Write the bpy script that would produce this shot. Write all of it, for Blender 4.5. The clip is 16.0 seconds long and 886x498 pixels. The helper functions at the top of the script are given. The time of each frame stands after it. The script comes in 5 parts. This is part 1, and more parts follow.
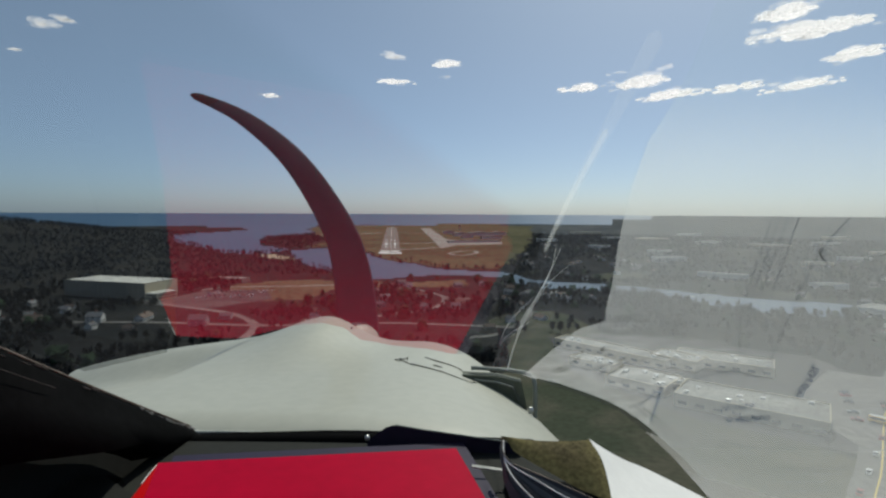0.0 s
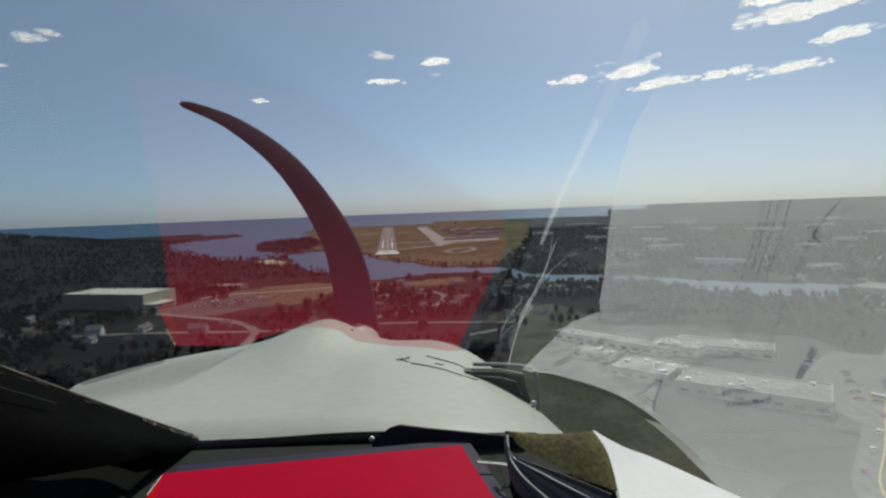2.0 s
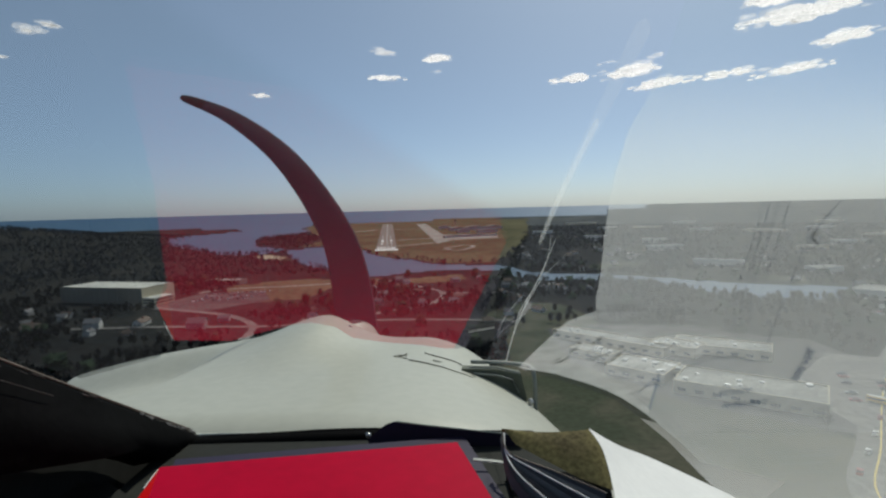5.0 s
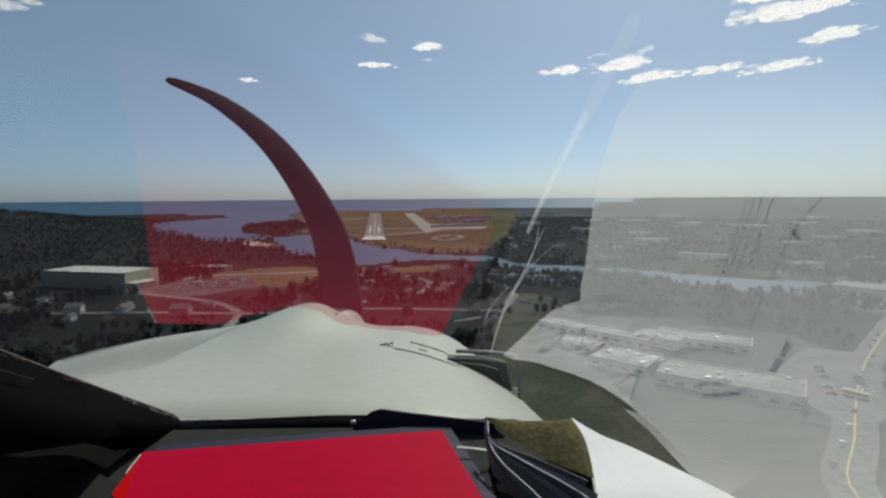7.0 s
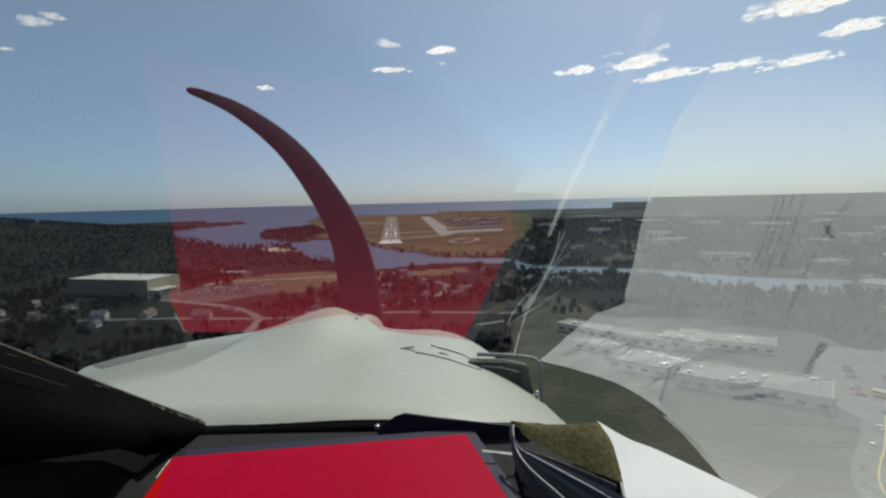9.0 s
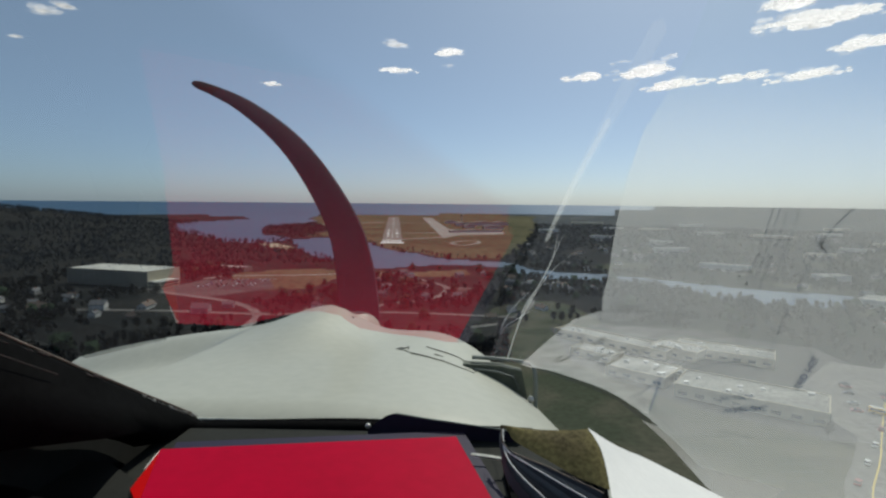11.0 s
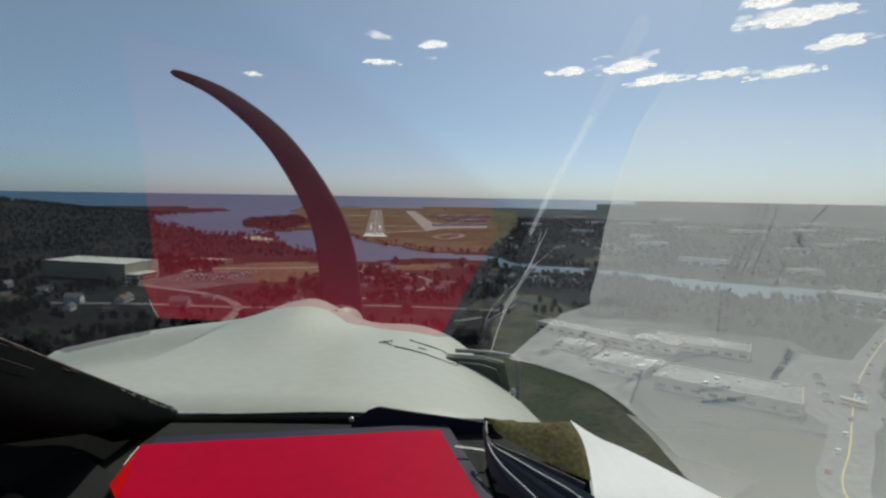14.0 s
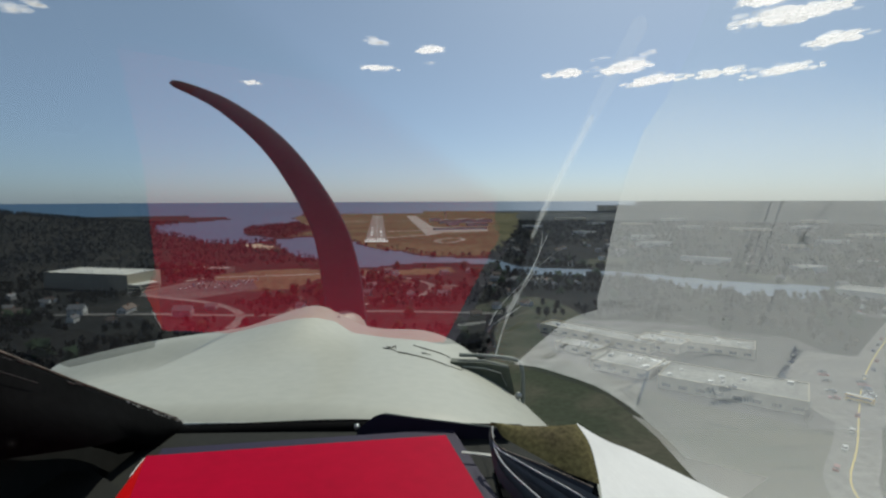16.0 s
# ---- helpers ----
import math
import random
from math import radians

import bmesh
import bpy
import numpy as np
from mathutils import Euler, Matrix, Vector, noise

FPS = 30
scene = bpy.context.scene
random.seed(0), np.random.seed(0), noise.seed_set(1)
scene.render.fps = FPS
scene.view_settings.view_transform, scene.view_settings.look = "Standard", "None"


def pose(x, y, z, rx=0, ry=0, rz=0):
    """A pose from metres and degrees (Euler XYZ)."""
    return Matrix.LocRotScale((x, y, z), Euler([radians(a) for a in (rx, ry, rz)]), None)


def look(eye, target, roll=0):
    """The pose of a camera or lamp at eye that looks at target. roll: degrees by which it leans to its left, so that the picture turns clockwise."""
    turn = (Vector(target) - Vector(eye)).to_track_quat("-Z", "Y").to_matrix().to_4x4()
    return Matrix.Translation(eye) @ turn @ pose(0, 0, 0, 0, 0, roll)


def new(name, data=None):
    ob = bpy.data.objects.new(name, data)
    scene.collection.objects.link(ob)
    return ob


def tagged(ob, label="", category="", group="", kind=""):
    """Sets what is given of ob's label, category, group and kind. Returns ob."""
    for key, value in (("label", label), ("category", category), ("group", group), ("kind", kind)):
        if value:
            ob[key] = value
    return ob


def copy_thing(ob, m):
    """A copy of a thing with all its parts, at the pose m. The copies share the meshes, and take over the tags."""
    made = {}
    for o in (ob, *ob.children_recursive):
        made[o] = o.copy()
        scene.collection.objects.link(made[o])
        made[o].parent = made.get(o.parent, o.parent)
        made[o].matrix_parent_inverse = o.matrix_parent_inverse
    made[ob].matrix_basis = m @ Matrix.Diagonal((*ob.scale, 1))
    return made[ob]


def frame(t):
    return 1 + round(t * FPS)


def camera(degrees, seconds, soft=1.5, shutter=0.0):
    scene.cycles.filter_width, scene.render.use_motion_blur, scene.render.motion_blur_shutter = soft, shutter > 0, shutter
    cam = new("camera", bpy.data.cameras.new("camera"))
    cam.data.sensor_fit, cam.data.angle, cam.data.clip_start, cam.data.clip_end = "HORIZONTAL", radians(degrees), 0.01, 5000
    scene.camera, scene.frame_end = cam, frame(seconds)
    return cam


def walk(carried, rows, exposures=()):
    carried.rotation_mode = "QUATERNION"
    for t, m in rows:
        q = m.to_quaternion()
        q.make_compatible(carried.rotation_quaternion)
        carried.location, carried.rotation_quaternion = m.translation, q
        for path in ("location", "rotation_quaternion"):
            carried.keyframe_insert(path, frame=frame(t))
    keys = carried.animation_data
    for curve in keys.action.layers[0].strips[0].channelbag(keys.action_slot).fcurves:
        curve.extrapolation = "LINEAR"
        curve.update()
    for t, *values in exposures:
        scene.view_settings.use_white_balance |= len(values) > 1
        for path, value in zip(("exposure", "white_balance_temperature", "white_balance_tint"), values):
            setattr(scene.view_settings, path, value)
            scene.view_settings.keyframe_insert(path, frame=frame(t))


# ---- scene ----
EYE_Z = 88.0


def aim(x, y, z, pitch, roll, yaw):
    """A camera pose inside the cockpit: metres from the eye point, degrees of pitch, roll and yaw."""
    return pose(x, y, EYE_Z + z) @ pose(0, 0, 0, 0, 0, yaw) @ pose(0, 0, 0, 90 + pitch) @ pose(0, 0, 0, 0, 0, roll)


cam = camera(80, 16.0, soft=2.4)
PATH = [
    (0, 0.0001, -0.0001, -0.0001, -4.021, 0.320, 2.251),
    (0.5, -0.0002, -0.0003, -0.0002, -3.470, 0.693, 2.132),
    (1, -0.0004, -0.0000, 0.0000, -3.783, 0.205, 2.131),
    (1.5, 0.0000, 0.0001, 0.0001, -4.246, -1.372, 2.101),
    (2, 0.0015, -0.0001, -0.0001, -4.255, -2.171, 1.936),
    (2.5, 0.0027, -0.0004, -0.0003, -3.989, -1.580, 2.177),
    (3, 0.0034, -0.0004, -0.0003, -3.897, -1.579, 2.268),
    (3.5, 0.0027, -0.0003, -0.0003, -4.223, -0.827, 2.398),
    (4, 0.0018, -0.0003, -0.0002, -4.574, -0.824, 2.182),
    (6.5, 0.0027, 0.0000, 0.0001, -4.517, -2.334, 1.656),
    (7, 0.0022, -0.0009, -0.0006, -5.681, -0.383, 0.529),
    (7.5, -0.0009, -0.0000, 0.0001, -6.043, -0.307, -0.048),
    (8, -0.0048, -0.0002, -0.0001, -5.572, 1.288, 1.482),
    (8.5, -0.0060, -0.0001, -0.0000, -5.522, 2.044, 1.692),
    (9, -0.0045, -0.0000, 0.0000, -5.322, -1.401, 2.331),
    (11.5, 0.0016, -0.0003, -0.0003, -5.133, 0.799, 2.454),
    (12, 0.0013, 0.0006, 0.0005, -5.648, -0.721, 2.033),
    (12.5, 0.0014, 0.0011, 0.0008, -6.408, -3.848, 1.576),
    (13, 0.0025, 0.0003, 0.0001, -6.429, -2.593, 0.533),
    (13.5, 0.0016, -0.0000, -0.0001, -5.650, -0.502, 0.615),
    (14, -0.0004, 0.0000, -0.0000, -5.827, 0.973, 0.587),
    (14.5, -0.0015, -0.0001, -0.0001, -5.171, 2.182, 0.301),
    (15, -0.0027, -0.0004, -0.0004, -5.344, 3.846, 0.490),
    (15.5, -0.0025, 0.0004, 0.0003, -5.461, 1.887, 0.047),
    (16, -0.0013, 0.0011, 0.0008, -5.380, -0.221, 0.746),
    ]
walk(cam, [(row[0], aim(*row[1:])) for row in PATH], [(t, e, 6550, 1.0) for t, e in ((0, -0.03), (4, -0.03), (7, 0.0), (8, 0.05), (9, 0.02), (12, 0.02), (12.5, 0.07), (13, 0.05), (13.5, -0.03), (14, -0.01), (15, -0.03), (16, 0.0))])

# ---- light ----
SUN_AZ, SUN_EL = 24.0, 47.0   # degrees to the right of straight ahead, and up
world = bpy.data.worlds.new("sky")
scene.world = world
world.use_nodes = True
wt = world.node_tree
wt.nodes.clear()
sky = wt.nodes.new("ShaderNodeTexSky")
sky.sky_type, sky.sun_disc = "NISHITA", False
sky.sun_elevation, sky.sun_rotation = radians(SUN_EL), radians(SUN_AZ)
sky.air_density, sky.dust_density, sky.ozone_density = 0.5, 1.15, 3.2
bg = wt.nodes.new("ShaderNodeBackground")
bg.inputs["Strength"].default_value = 0.1
wo = wt.nodes.new("ShaderNodeOutputWorld")
cool = wt.nodes.new("ShaderNodeMix")
cool.data_type, cool.blend_type = "RGBA", "MULTIPLY"
cool.inputs["Factor"].default_value = 1.0
cool.inputs["B"].default_value = (0.84, 0.905, 0.94, 1)
wt.links.new(sky.outputs[0], cool.inputs["A"])
haze = wt.nodes.new("ShaderNodeMix")   # thin sea haze, paling the whole sky alike
haze.data_type = "RGBA"
haze.inputs["Factor"].default_value = 0.30
haze.inputs["B"].default_value = (3.75, 4.6, 5.7, 1)
wt.links.new(cool.outputs["Result"], haze.inputs["A"])
wt.links.new(haze.outputs["Result"], bg.inputs[0])
wt.links.new(bg.outputs[0], wo.inputs[0])
sun = new("sun", bpy.data.lights.new("sun", "SUN"))
sun.data.energy, sun.data.angle, sun.data.color = 3.2, radians(0.5), (1.0, 0.95, 0.88)
to_sun = Vector((math.sin(radians(SUN_AZ)) * math.cos(radians(SUN_EL)), math.cos(radians(SUN_AZ)) * math.cos(radians(SUN_EL)), math.sin(radians(SUN_EL))))
sun.matrix_world = look(to_sun * 50, (0, 0, 0))
scene.view_settings.exposure = 0.0


# ---- materials ----
def mat(name, color, rough=0.8, metal=0.0, var=0.25, scale=4.0, bump=0.0, fine=None, island=0.0, obrand=0.0, spec=0.5, coat=0.0):
    """A surface of one base colour with variation at two scales, in object space metres."""
    m = bpy.data.materials.new(name)
    m.use_nodes = True
    nt = m.node_tree
    b = nt.nodes["Principled BSDF"]
    b.inputs["Roughness"].default_value, b.inputs["Metallic"].default_value = rough, metal
    b.inputs["Specular IOR Level"].default_value = spec
    b.inputs["Coat Weight"].default_value, b.inputs["Coat Roughness"].default_value = coat, 0.12
    geo = nt.nodes.new("ShaderNodeTexCoord")

    def tex(s, detail):
        n = nt.nodes.new("ShaderNodeTexNoise")
        n.inputs["Scale"].default_value, n.inputs["Detail"].default_value = s, detail
        nt.links.new(geo.outputs["Object"], n.inputs["Vector"])
        return n
    big, small = tex(scale, 3), tex(fine or scale * 9, 4)
    add = nt.nodes.new("ShaderNodeMath")
    add.operation = "ADD"
    nt.links.new(big.outputs["Fac"], add.inputs[0])
    nt.links.new(small.outputs["Fac"], add.inputs[1])
    last = add.outputs[0]
    for amount, kind in ((island, "Random Per Island"), (obrand, "Random")):
        if amount:
            src = nt.nodes.new("ShaderNodeNewGeometry" if kind == "Random Per Island" else "ShaderNodeObjectInfo")
            mul = nt.nodes.new("ShaderNodeMath")
            mul.operation, mul.inputs[1].default_value = "MULTIPLY_ADD", amount
            nt.links.new(src.outputs[kind], mul.inputs[0])
            nt.links.new(last, mul.inputs[2])
            last = mul.outputs[0]
    ramp = nt.nodes.new("ShaderNodeMapRange")
    ramp.inputs["From Min"].default_value, ramp.inputs["From Max"].default_value = 0.6, 1.4 + island + obrand
    ramp.inputs["To Min"].default_value, ramp.inputs["To Max"].default_value = 1 - var, 1 + var
    nt.links.new(last, ramp.inputs["Value"])
    mixc = nt.nodes.new("ShaderNodeMix")
    mixc.data_type, mixc.blend_type = "RGBA", "MULTIPLY"
    mixc.inputs["Factor"].default_value = 1.0
    mixc.inputs["A"].default_value = (*color, 1)
    nt.links.new(ramp.outputs[0], mixc.inputs["B"])
    nt.links.new(mixc.outputs["Result"], b.inputs["Base Color"])
    if bump:
        bp = nt.nodes.new("ShaderNodeBump")
        bp.inputs["Strength"].default_value, bp.inputs["Distance"].default_value = 0.5, bump
        nt.links.new(small.outputs["Fac"], bp.inputs["Height"])
        nt.links.new(bp.outputs[0], b.inputs["Normal"])
    return m


def two_tone(name, a, b2, scale, rough=0.95, lo=0.42, hi=0.58, bump=0.0, spec=0.0, grain=0.4):
    """Ground cover: two colours in patches, with a finer grain in both."""
    m = bpy.data.materials.new(name)
    m.use_nodes = True
    nt = m.node_tree
    b = nt.nodes["Principled BSDF"]
    b.inputs["Roughness"].default_value = rough
    b.inputs["Specular IOR Level"].default_value = spec
    co = nt.nodes.new("ShaderNodeTexCoord")
    n1, n2 = nt.nodes.new("ShaderNodeTexNoise"), nt.nodes.new("ShaderNodeTexNoise")
    n1.inputs["Scale"].default_value, n1.inputs["Detail"].default_value = scale, 6
    n2.inputs["Scale"].default_value, n2.inputs["Detail"].default_value = scale * 12, 5
    for n in (n1, n2):
        nt.links.new(co.outputs["Object"], n.inputs["Vector"])
    r = nt.nodes.new("ShaderNodeMapRange")
    r.inputs["From Min"].default_value, r.inputs["From Max"].default_value = lo, hi
    nt.links.new(n1.outputs["Fac"], r.inputs["Value"])
    mx = nt.nodes.new("ShaderNodeMix")
    mx.data_type = "RGBA"
    mx.inputs["A"].default_value, mx.inputs["B"].default_value = (*a, 1), (*b2, 1)
    nt.links.new(r.outputs[0], mx.inputs["Factor"])
    r2 = nt.nodes.new("ShaderNodeMapRange")
    r2.inputs["From Min"].default_value, r2.inputs["From Max"].default_value = 0.3, 0.7
    r2.inputs["To Min"].default_value, r2.inputs["To Max"].default_value = 1 - grain, 1 + grain
    nt.links.new(n2.outputs["Fac"], r2.inputs["Value"])
    mu = nt.nodes.new("ShaderNodeMix")
    mu.data_type, mu.blend_type = "RGBA", "MULTIPLY"
    mu.inputs["Factor"].default_value = 1.0
    nt.links.new(mx.outputs["Result"], mu.inputs["A"])
    nt.links.new(r2.outputs[0], mu.inputs["B"])
    nt.links.new(mu.outputs["Result"], b.inputs["Base Color"])
    return m


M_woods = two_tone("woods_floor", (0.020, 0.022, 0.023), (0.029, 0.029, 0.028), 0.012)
# far ground, paled and blued with distance haze in its colour
M_plain = two_tone("hazed_fields_and_woods", (0.048, 0.054, 0.058), (0.078, 0.083, 0.082), 0.004)
M_marsh = two_tone("airfield_grass", (0.108, 0.100, 0.060), (0.078, 0.073, 0.044), 0.006)
M_field = two_tone("dry_field", (0.145, 0.115, 0.07), (0.105, 0.085, 0.053), 0.012)
M_lawn = two_tone("lawn", (0.052, 0.060, 0.042), (0.082, 0.080, 0.060), 0.03, grain=0.15)
M_sand = two_tone("sand", (0.42, 0.36, 0.27), (0.34, 0.29, 0.21), 0.05)
M_asph = two_tone("asphalt", (0.20, 0.19, 0.18), (0.16, 0.155, 0.15), 0.03, rough=0.9)
M_dark_asph = two_tone("dark_asphalt", (0.07, 0.07, 0.072), (0.10, 0.098, 0.095), 0.03, rough=0.9)
M_conc = two_tone("concrete", (0.30, 0.285, 0.26), (0.25, 0.235, 0.215), 0.02, rough=0.9)
M_runway = two_tone("worn_runway_asphalt", (0.205, 0.195, 0.175), (0.17, 0.162, 0.147), 0.02, rough=0.9)
M_line = mat("line_paint", (0.78, 0.77, 0.74), 0.7, var=0.12, scale=0.4)
M_yellow = mat("yellow_line_paint", (0.7, 0.5, 0.08), 0.7, var=0.12, scale=0.4)
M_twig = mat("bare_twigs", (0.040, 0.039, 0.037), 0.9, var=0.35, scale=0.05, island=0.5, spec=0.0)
# farther twigs are bluer, the farthest paler too: haze put into the colour
M_twig_mid = mat("hazed_bare_twigs", (0.036, 0.041, 0.046), 0.9, var=0.3, scale=0.03, island=0.3, spec=0.0)
M_twig_far = mat("pale_hazed_twigs", (0.105, 0.115, 0.118), 0.9, var=0.25, scale=0.02, island=0.4, spec=0.0)
M_bark = mat("bark", (0.09, 0.075, 0.06), 0.95, var=0.3, scale=1.0, spec=0.1)
M_conif = mat("conifer_needles", (0.032, 0.048, 0.03), 0.85, var=0.4, scale=0.06, island=0.5, spec=0.0)
M_siding = [mat("white_siding", (0.55, 0.54, 0.51), 0.7, var=0.12, scale=0.6, obrand=0.3),
            mat("grey_siding", (0.22, 0.22, 0.22), 0.75, var=0.2, scale=0.6, obrand=0.3),
            mat("tan_siding", (0.30, 0.25, 0.19), 0.75, var=0.2, scale=0.6, obrand=0.3)]
M_shingle = [mat("grey_shingle", (0.13, 0.13, 0.135), 0.9, var=0.3, scale=0.5, obrand=0.6),
             mat("brown_shingle", (0.14, 0.10, 0.08), 0.9, var=0.3, scale=0.5, obrand=0.6)]
M_pane = mat("window_pane", (0.04, 0.05, 0.06), 0.08, var=0.1, scale=0.5)
M_brickred = mat("chimney_brick", (0.24, 0.11, 0.08), 0.9, var=0.25, scale=2.0)
M_roofw = two_tone("grey_roof_membrane", (0.32, 0.315, 0.29), (0.24, 0.235, 0.22), 0.05, rough=0.8)
M_hallroof = two_tone("white_roof_membrane", (0.56, 0.55, 0.50), (0.44, 0.43, 0.40), 0.05, rough=0.8)
M_panel = mat("warehouse_panel", (0.15, 0.14, 0.115), 0.7, var=0.12, scale=0.08)
M_tanwall = mat("tan_masonry", (0.46, 0.40, 0.29), 0.85, var=0.15, scale=0.15)
M_metal = mat("galvanised_metal", (0.45, 0.46, 0.47), 0.45, 0.7, var=0.15, scale=0.5)
M_tyre = mat("tyre_rubber", (0.02, 0.02, 0.02), 0.9, var=0.2, scale=3)
M_car = [mat("car_paint_" + k, c, 0.3, var=0.06, scale=1.0, coat=0.5) for k, c in
         (("white", (0.7, 0.7, 0.7)), ("silver", (0.4, 0.41, 0.42)), ("black", (0.03, 0.03, 0.035)), ("red", (0.35, 0.04, 0.04)), ("blue", (0.06, 0.1, 0.22)))]
M_busyellow = mat("bus_yellow_paint", (0.75, 0.42, 0.03), 0.4, var=0.08, scale=0.7)

M_water = bpy.data.materials.new("water")
M_water.use_nodes = True
nt = M_water.node_tree
b = nt.nodes["Principled BSDF"]
b.inputs["Base Color"].default_value = (0.010, 0.055, 0.115, 1)
b.inputs["Roughness"].default_value = 0.45
b.inputs["Specular IOR Level"].default_value = 0.2
co = nt.nodes.new("ShaderNodeTexCoord")
nz, nb = nt.nodes.new("ShaderNodeTexNoise"), nt.nodes.new("ShaderNodeBump")
nz.inputs["Scale"].default_value, nz.inputs["Detail"].default_value = 0.25, 4
nb.inputs["Strength"].default_value, nb.inputs["Distance"].default_value = 0.9, 0.7
nt.links.new(co.outputs["Object"], nz.inputs["Vector"])
nt.links.new(nz.outputs["Fac"], nb.inputs["Height"])
nt.links.new(nb.outputs[0], b.inputs["Normal"])


def glass_material(name, gain, share=0.0, edge_fade=False, dusty=0.0105, top_fade=None):
    """Clear acrylic: it lets the view through and mirrors the lit things on the dash by Fresnel's law plus a set share.
    """
    m = bpy.data.materials.new(name)
    m.use_nodes = True
    t = m.node_tree
    t.nodes.clear()
    out, mx = t.nodes.new("ShaderNodeOutputMaterial"), t.nodes.new("ShaderNodeMixShader")
    tr, gl, fr = t.nodes.new("ShaderNodeBsdfTransparent"), t.nodes.new("ShaderNodeBsdfGlossy"), t.nodes.new("ShaderNodeFresnel")
    mu = t.nodes.new("ShaderNodeMath")
    mu.operation, mu.inputs[1].default_value = "MULTIPLY", gain
    mu.use_clamp = True
    add = t.nodes.new("ShaderNodeMath")
    add.operation, add.inputs[1].default_value = "ADD", share
    tint = t.nodes.new("ShaderNodeMix")
    tint.data_type = "RGBA"
    tint.inputs["A"].default_value, tint.inputs["B"].default_value = (1, 1, 1, 1), (0.97, 0.985, 0.975, 1)
    tint.inputs[0].default_value = 1.0
    t.links.new(tint.outputs["Result"], tr.inputs[0])
    gl.inputs["Roughness"].default_value = 0.0
    gl.inputs["Color"].default_value = (1, 1, 1, 1)
    fr.inputs["IOR"].default_value = 1.49
    t.links.new(fr.outputs[0], mu.inputs[0])
    t.links.new(mu.outputs[0], add.inputs[0])
    weight = add.outputs[0]
    if edge_fade:
        # reflection strength masked by position, fading towards the pane's inner edge
        tc, sp, ma, mr, wm = (t.nodes.new(k) for k in ("ShaderNodeTexCoord", "ShaderNodeSeparateXYZ", "ShaderNodeMath", "ShaderNodeMapRange", "ShaderNodeMath"))
        t.links.new(tc.outputs["Object"], sp.inputs[0])
        ma.operation, ma.inputs[1].default_value = "MULTIPLY_ADD", -0.12
        t.links.new(sp.outputs["Y"], ma.inputs[0])
        t.links.new(sp.outputs["X"], ma.inputs[2])
        # and towards its upper edge
        up, top_, sm_ = (t.nodes.new("ShaderNodeMath") for _ in range(3))
        up.operation, up.inputs[0].default_value = "SUBTRACT", 0.060
        t.links.new(sp.outputs["Y"], up.inputs[1])
        top_.operation, top_.inputs[1].default_value = "MAXIMUM", 0.0
        t.links.new(up.outputs[0], top_.inputs[0])
        sm_.operation, sm_.inputs[1].default_value = "MULTIPLY_ADD", 0.5
        t.links.new(top_.outputs[0], sm_.inputs[0])
        t.links.new(ma.outputs[0], sm_.inputs[2])
        mr.interpolation_type = "SMOOTHSTEP"
        mr.inputs["From Min"].default_value, mr.inputs["From Max"].default_value = -0.0006, 0.0032
        mr.inputs["To Min"].default_value, mr.inputs["To Max"].default_value = 1.0, 0.0
        t.links.new(sm_.outputs[0], mr.inputs["Value"])
        wm.operation = "MULTIPLY"
        t.links.new(weight, wm.inputs[0])
        t.links.new(mr.outputs[0], wm.inputs[1])
        weight = wm.outputs[0]
        t.links.new(mr.outputs[0], tint.inputs[0])
    if top_fade:
        # reflection strength masked out over the upper part of the pane
        tc, sp, mr, wm = (t.nodes.new(k) for k in ("ShaderNodeTexCoord", "ShaderNodeSeparateXYZ", "ShaderNodeMapRange", "ShaderNodeMath"))
        t.links.new(tc.outputs["Object"], sp.inputs[0])
        mr.interpolation_type = "SMOOTHSTEP"
        mr.inputs["From Min"].default_value, mr.inputs["From Max"].default_value = top_fade
        t.links.new(sp.outputs["Y"], mr.inputs["Value"])
        wm.operation = "MULTIPLY"
        t.links.new(weight, wm.inputs[0])
        t.links.new(mr.outputs[0], wm.inputs[1])
        weight = wm.outputs[0]
    t.links.new(weight, mx.inputs[0])
    t.links.new(tr.outputs[0], mx.inputs[1])
    t.links.new(gl.outputs[0], mx.inputs[2])
    # a thin film of dust that catches the sun
    dust, film = t.nodes.new("ShaderNodeBsdfTranslucent"), t.nodes.new("ShaderNodeMixShader")
    dust.inputs[0].default_value, film.inputs[0].default_value = (0.86, 0.90, 1.0, 1), dusty
    t.links.new(mx.outputs[0], film.inputs[1])
    t.links.new(dust.outputs[0], film.inputs[2])
    t.links.new(film.outputs[0], out.inputs[0])
    return m


M_glass_l, M_glass_r = glass_material("windscreen_acrylic", 0.76, 0.0, True, 0.0075), glass_material("side_screen_acrylic", 0.2, 0.35, top_fade=(0.074, 0.096))
M_glass_c = glass_material("centre_acrylic", 0.05, dusty=0.019)
M_cowl = mat("white_gelcoat", (0.385, 0.385, 0.325), 0.5, var=0.09, scale=2.5, fine=40, spec=0.3, coat=0.10)
M_rim = mat("pale_rim", (0.50, 0.50, 0.45), 0.3, var=0.4, scale=14, spec=0.5)
M_blade = mat("black_blade_paint", (0.026, 0.032, 0.045), 0.8, var=0.25, scale=6, spec=0.08)
M_tip = mat("dark_grey_tip_paint", (0.014, 0.015, 0.017), 0.8, var=0.25, scale=6, spec=0.08)
M_black = mat("black_trim", (0.0035, 0.0035, 0.0036), 0.7, var=0.5, scale=12, bump=0.0006, spec=0.02)
M_dash = mat("dash_vinyl", (0.022, 0.022, 0.02), 0.75, var=0.35, scale=6, bump=0.0008)
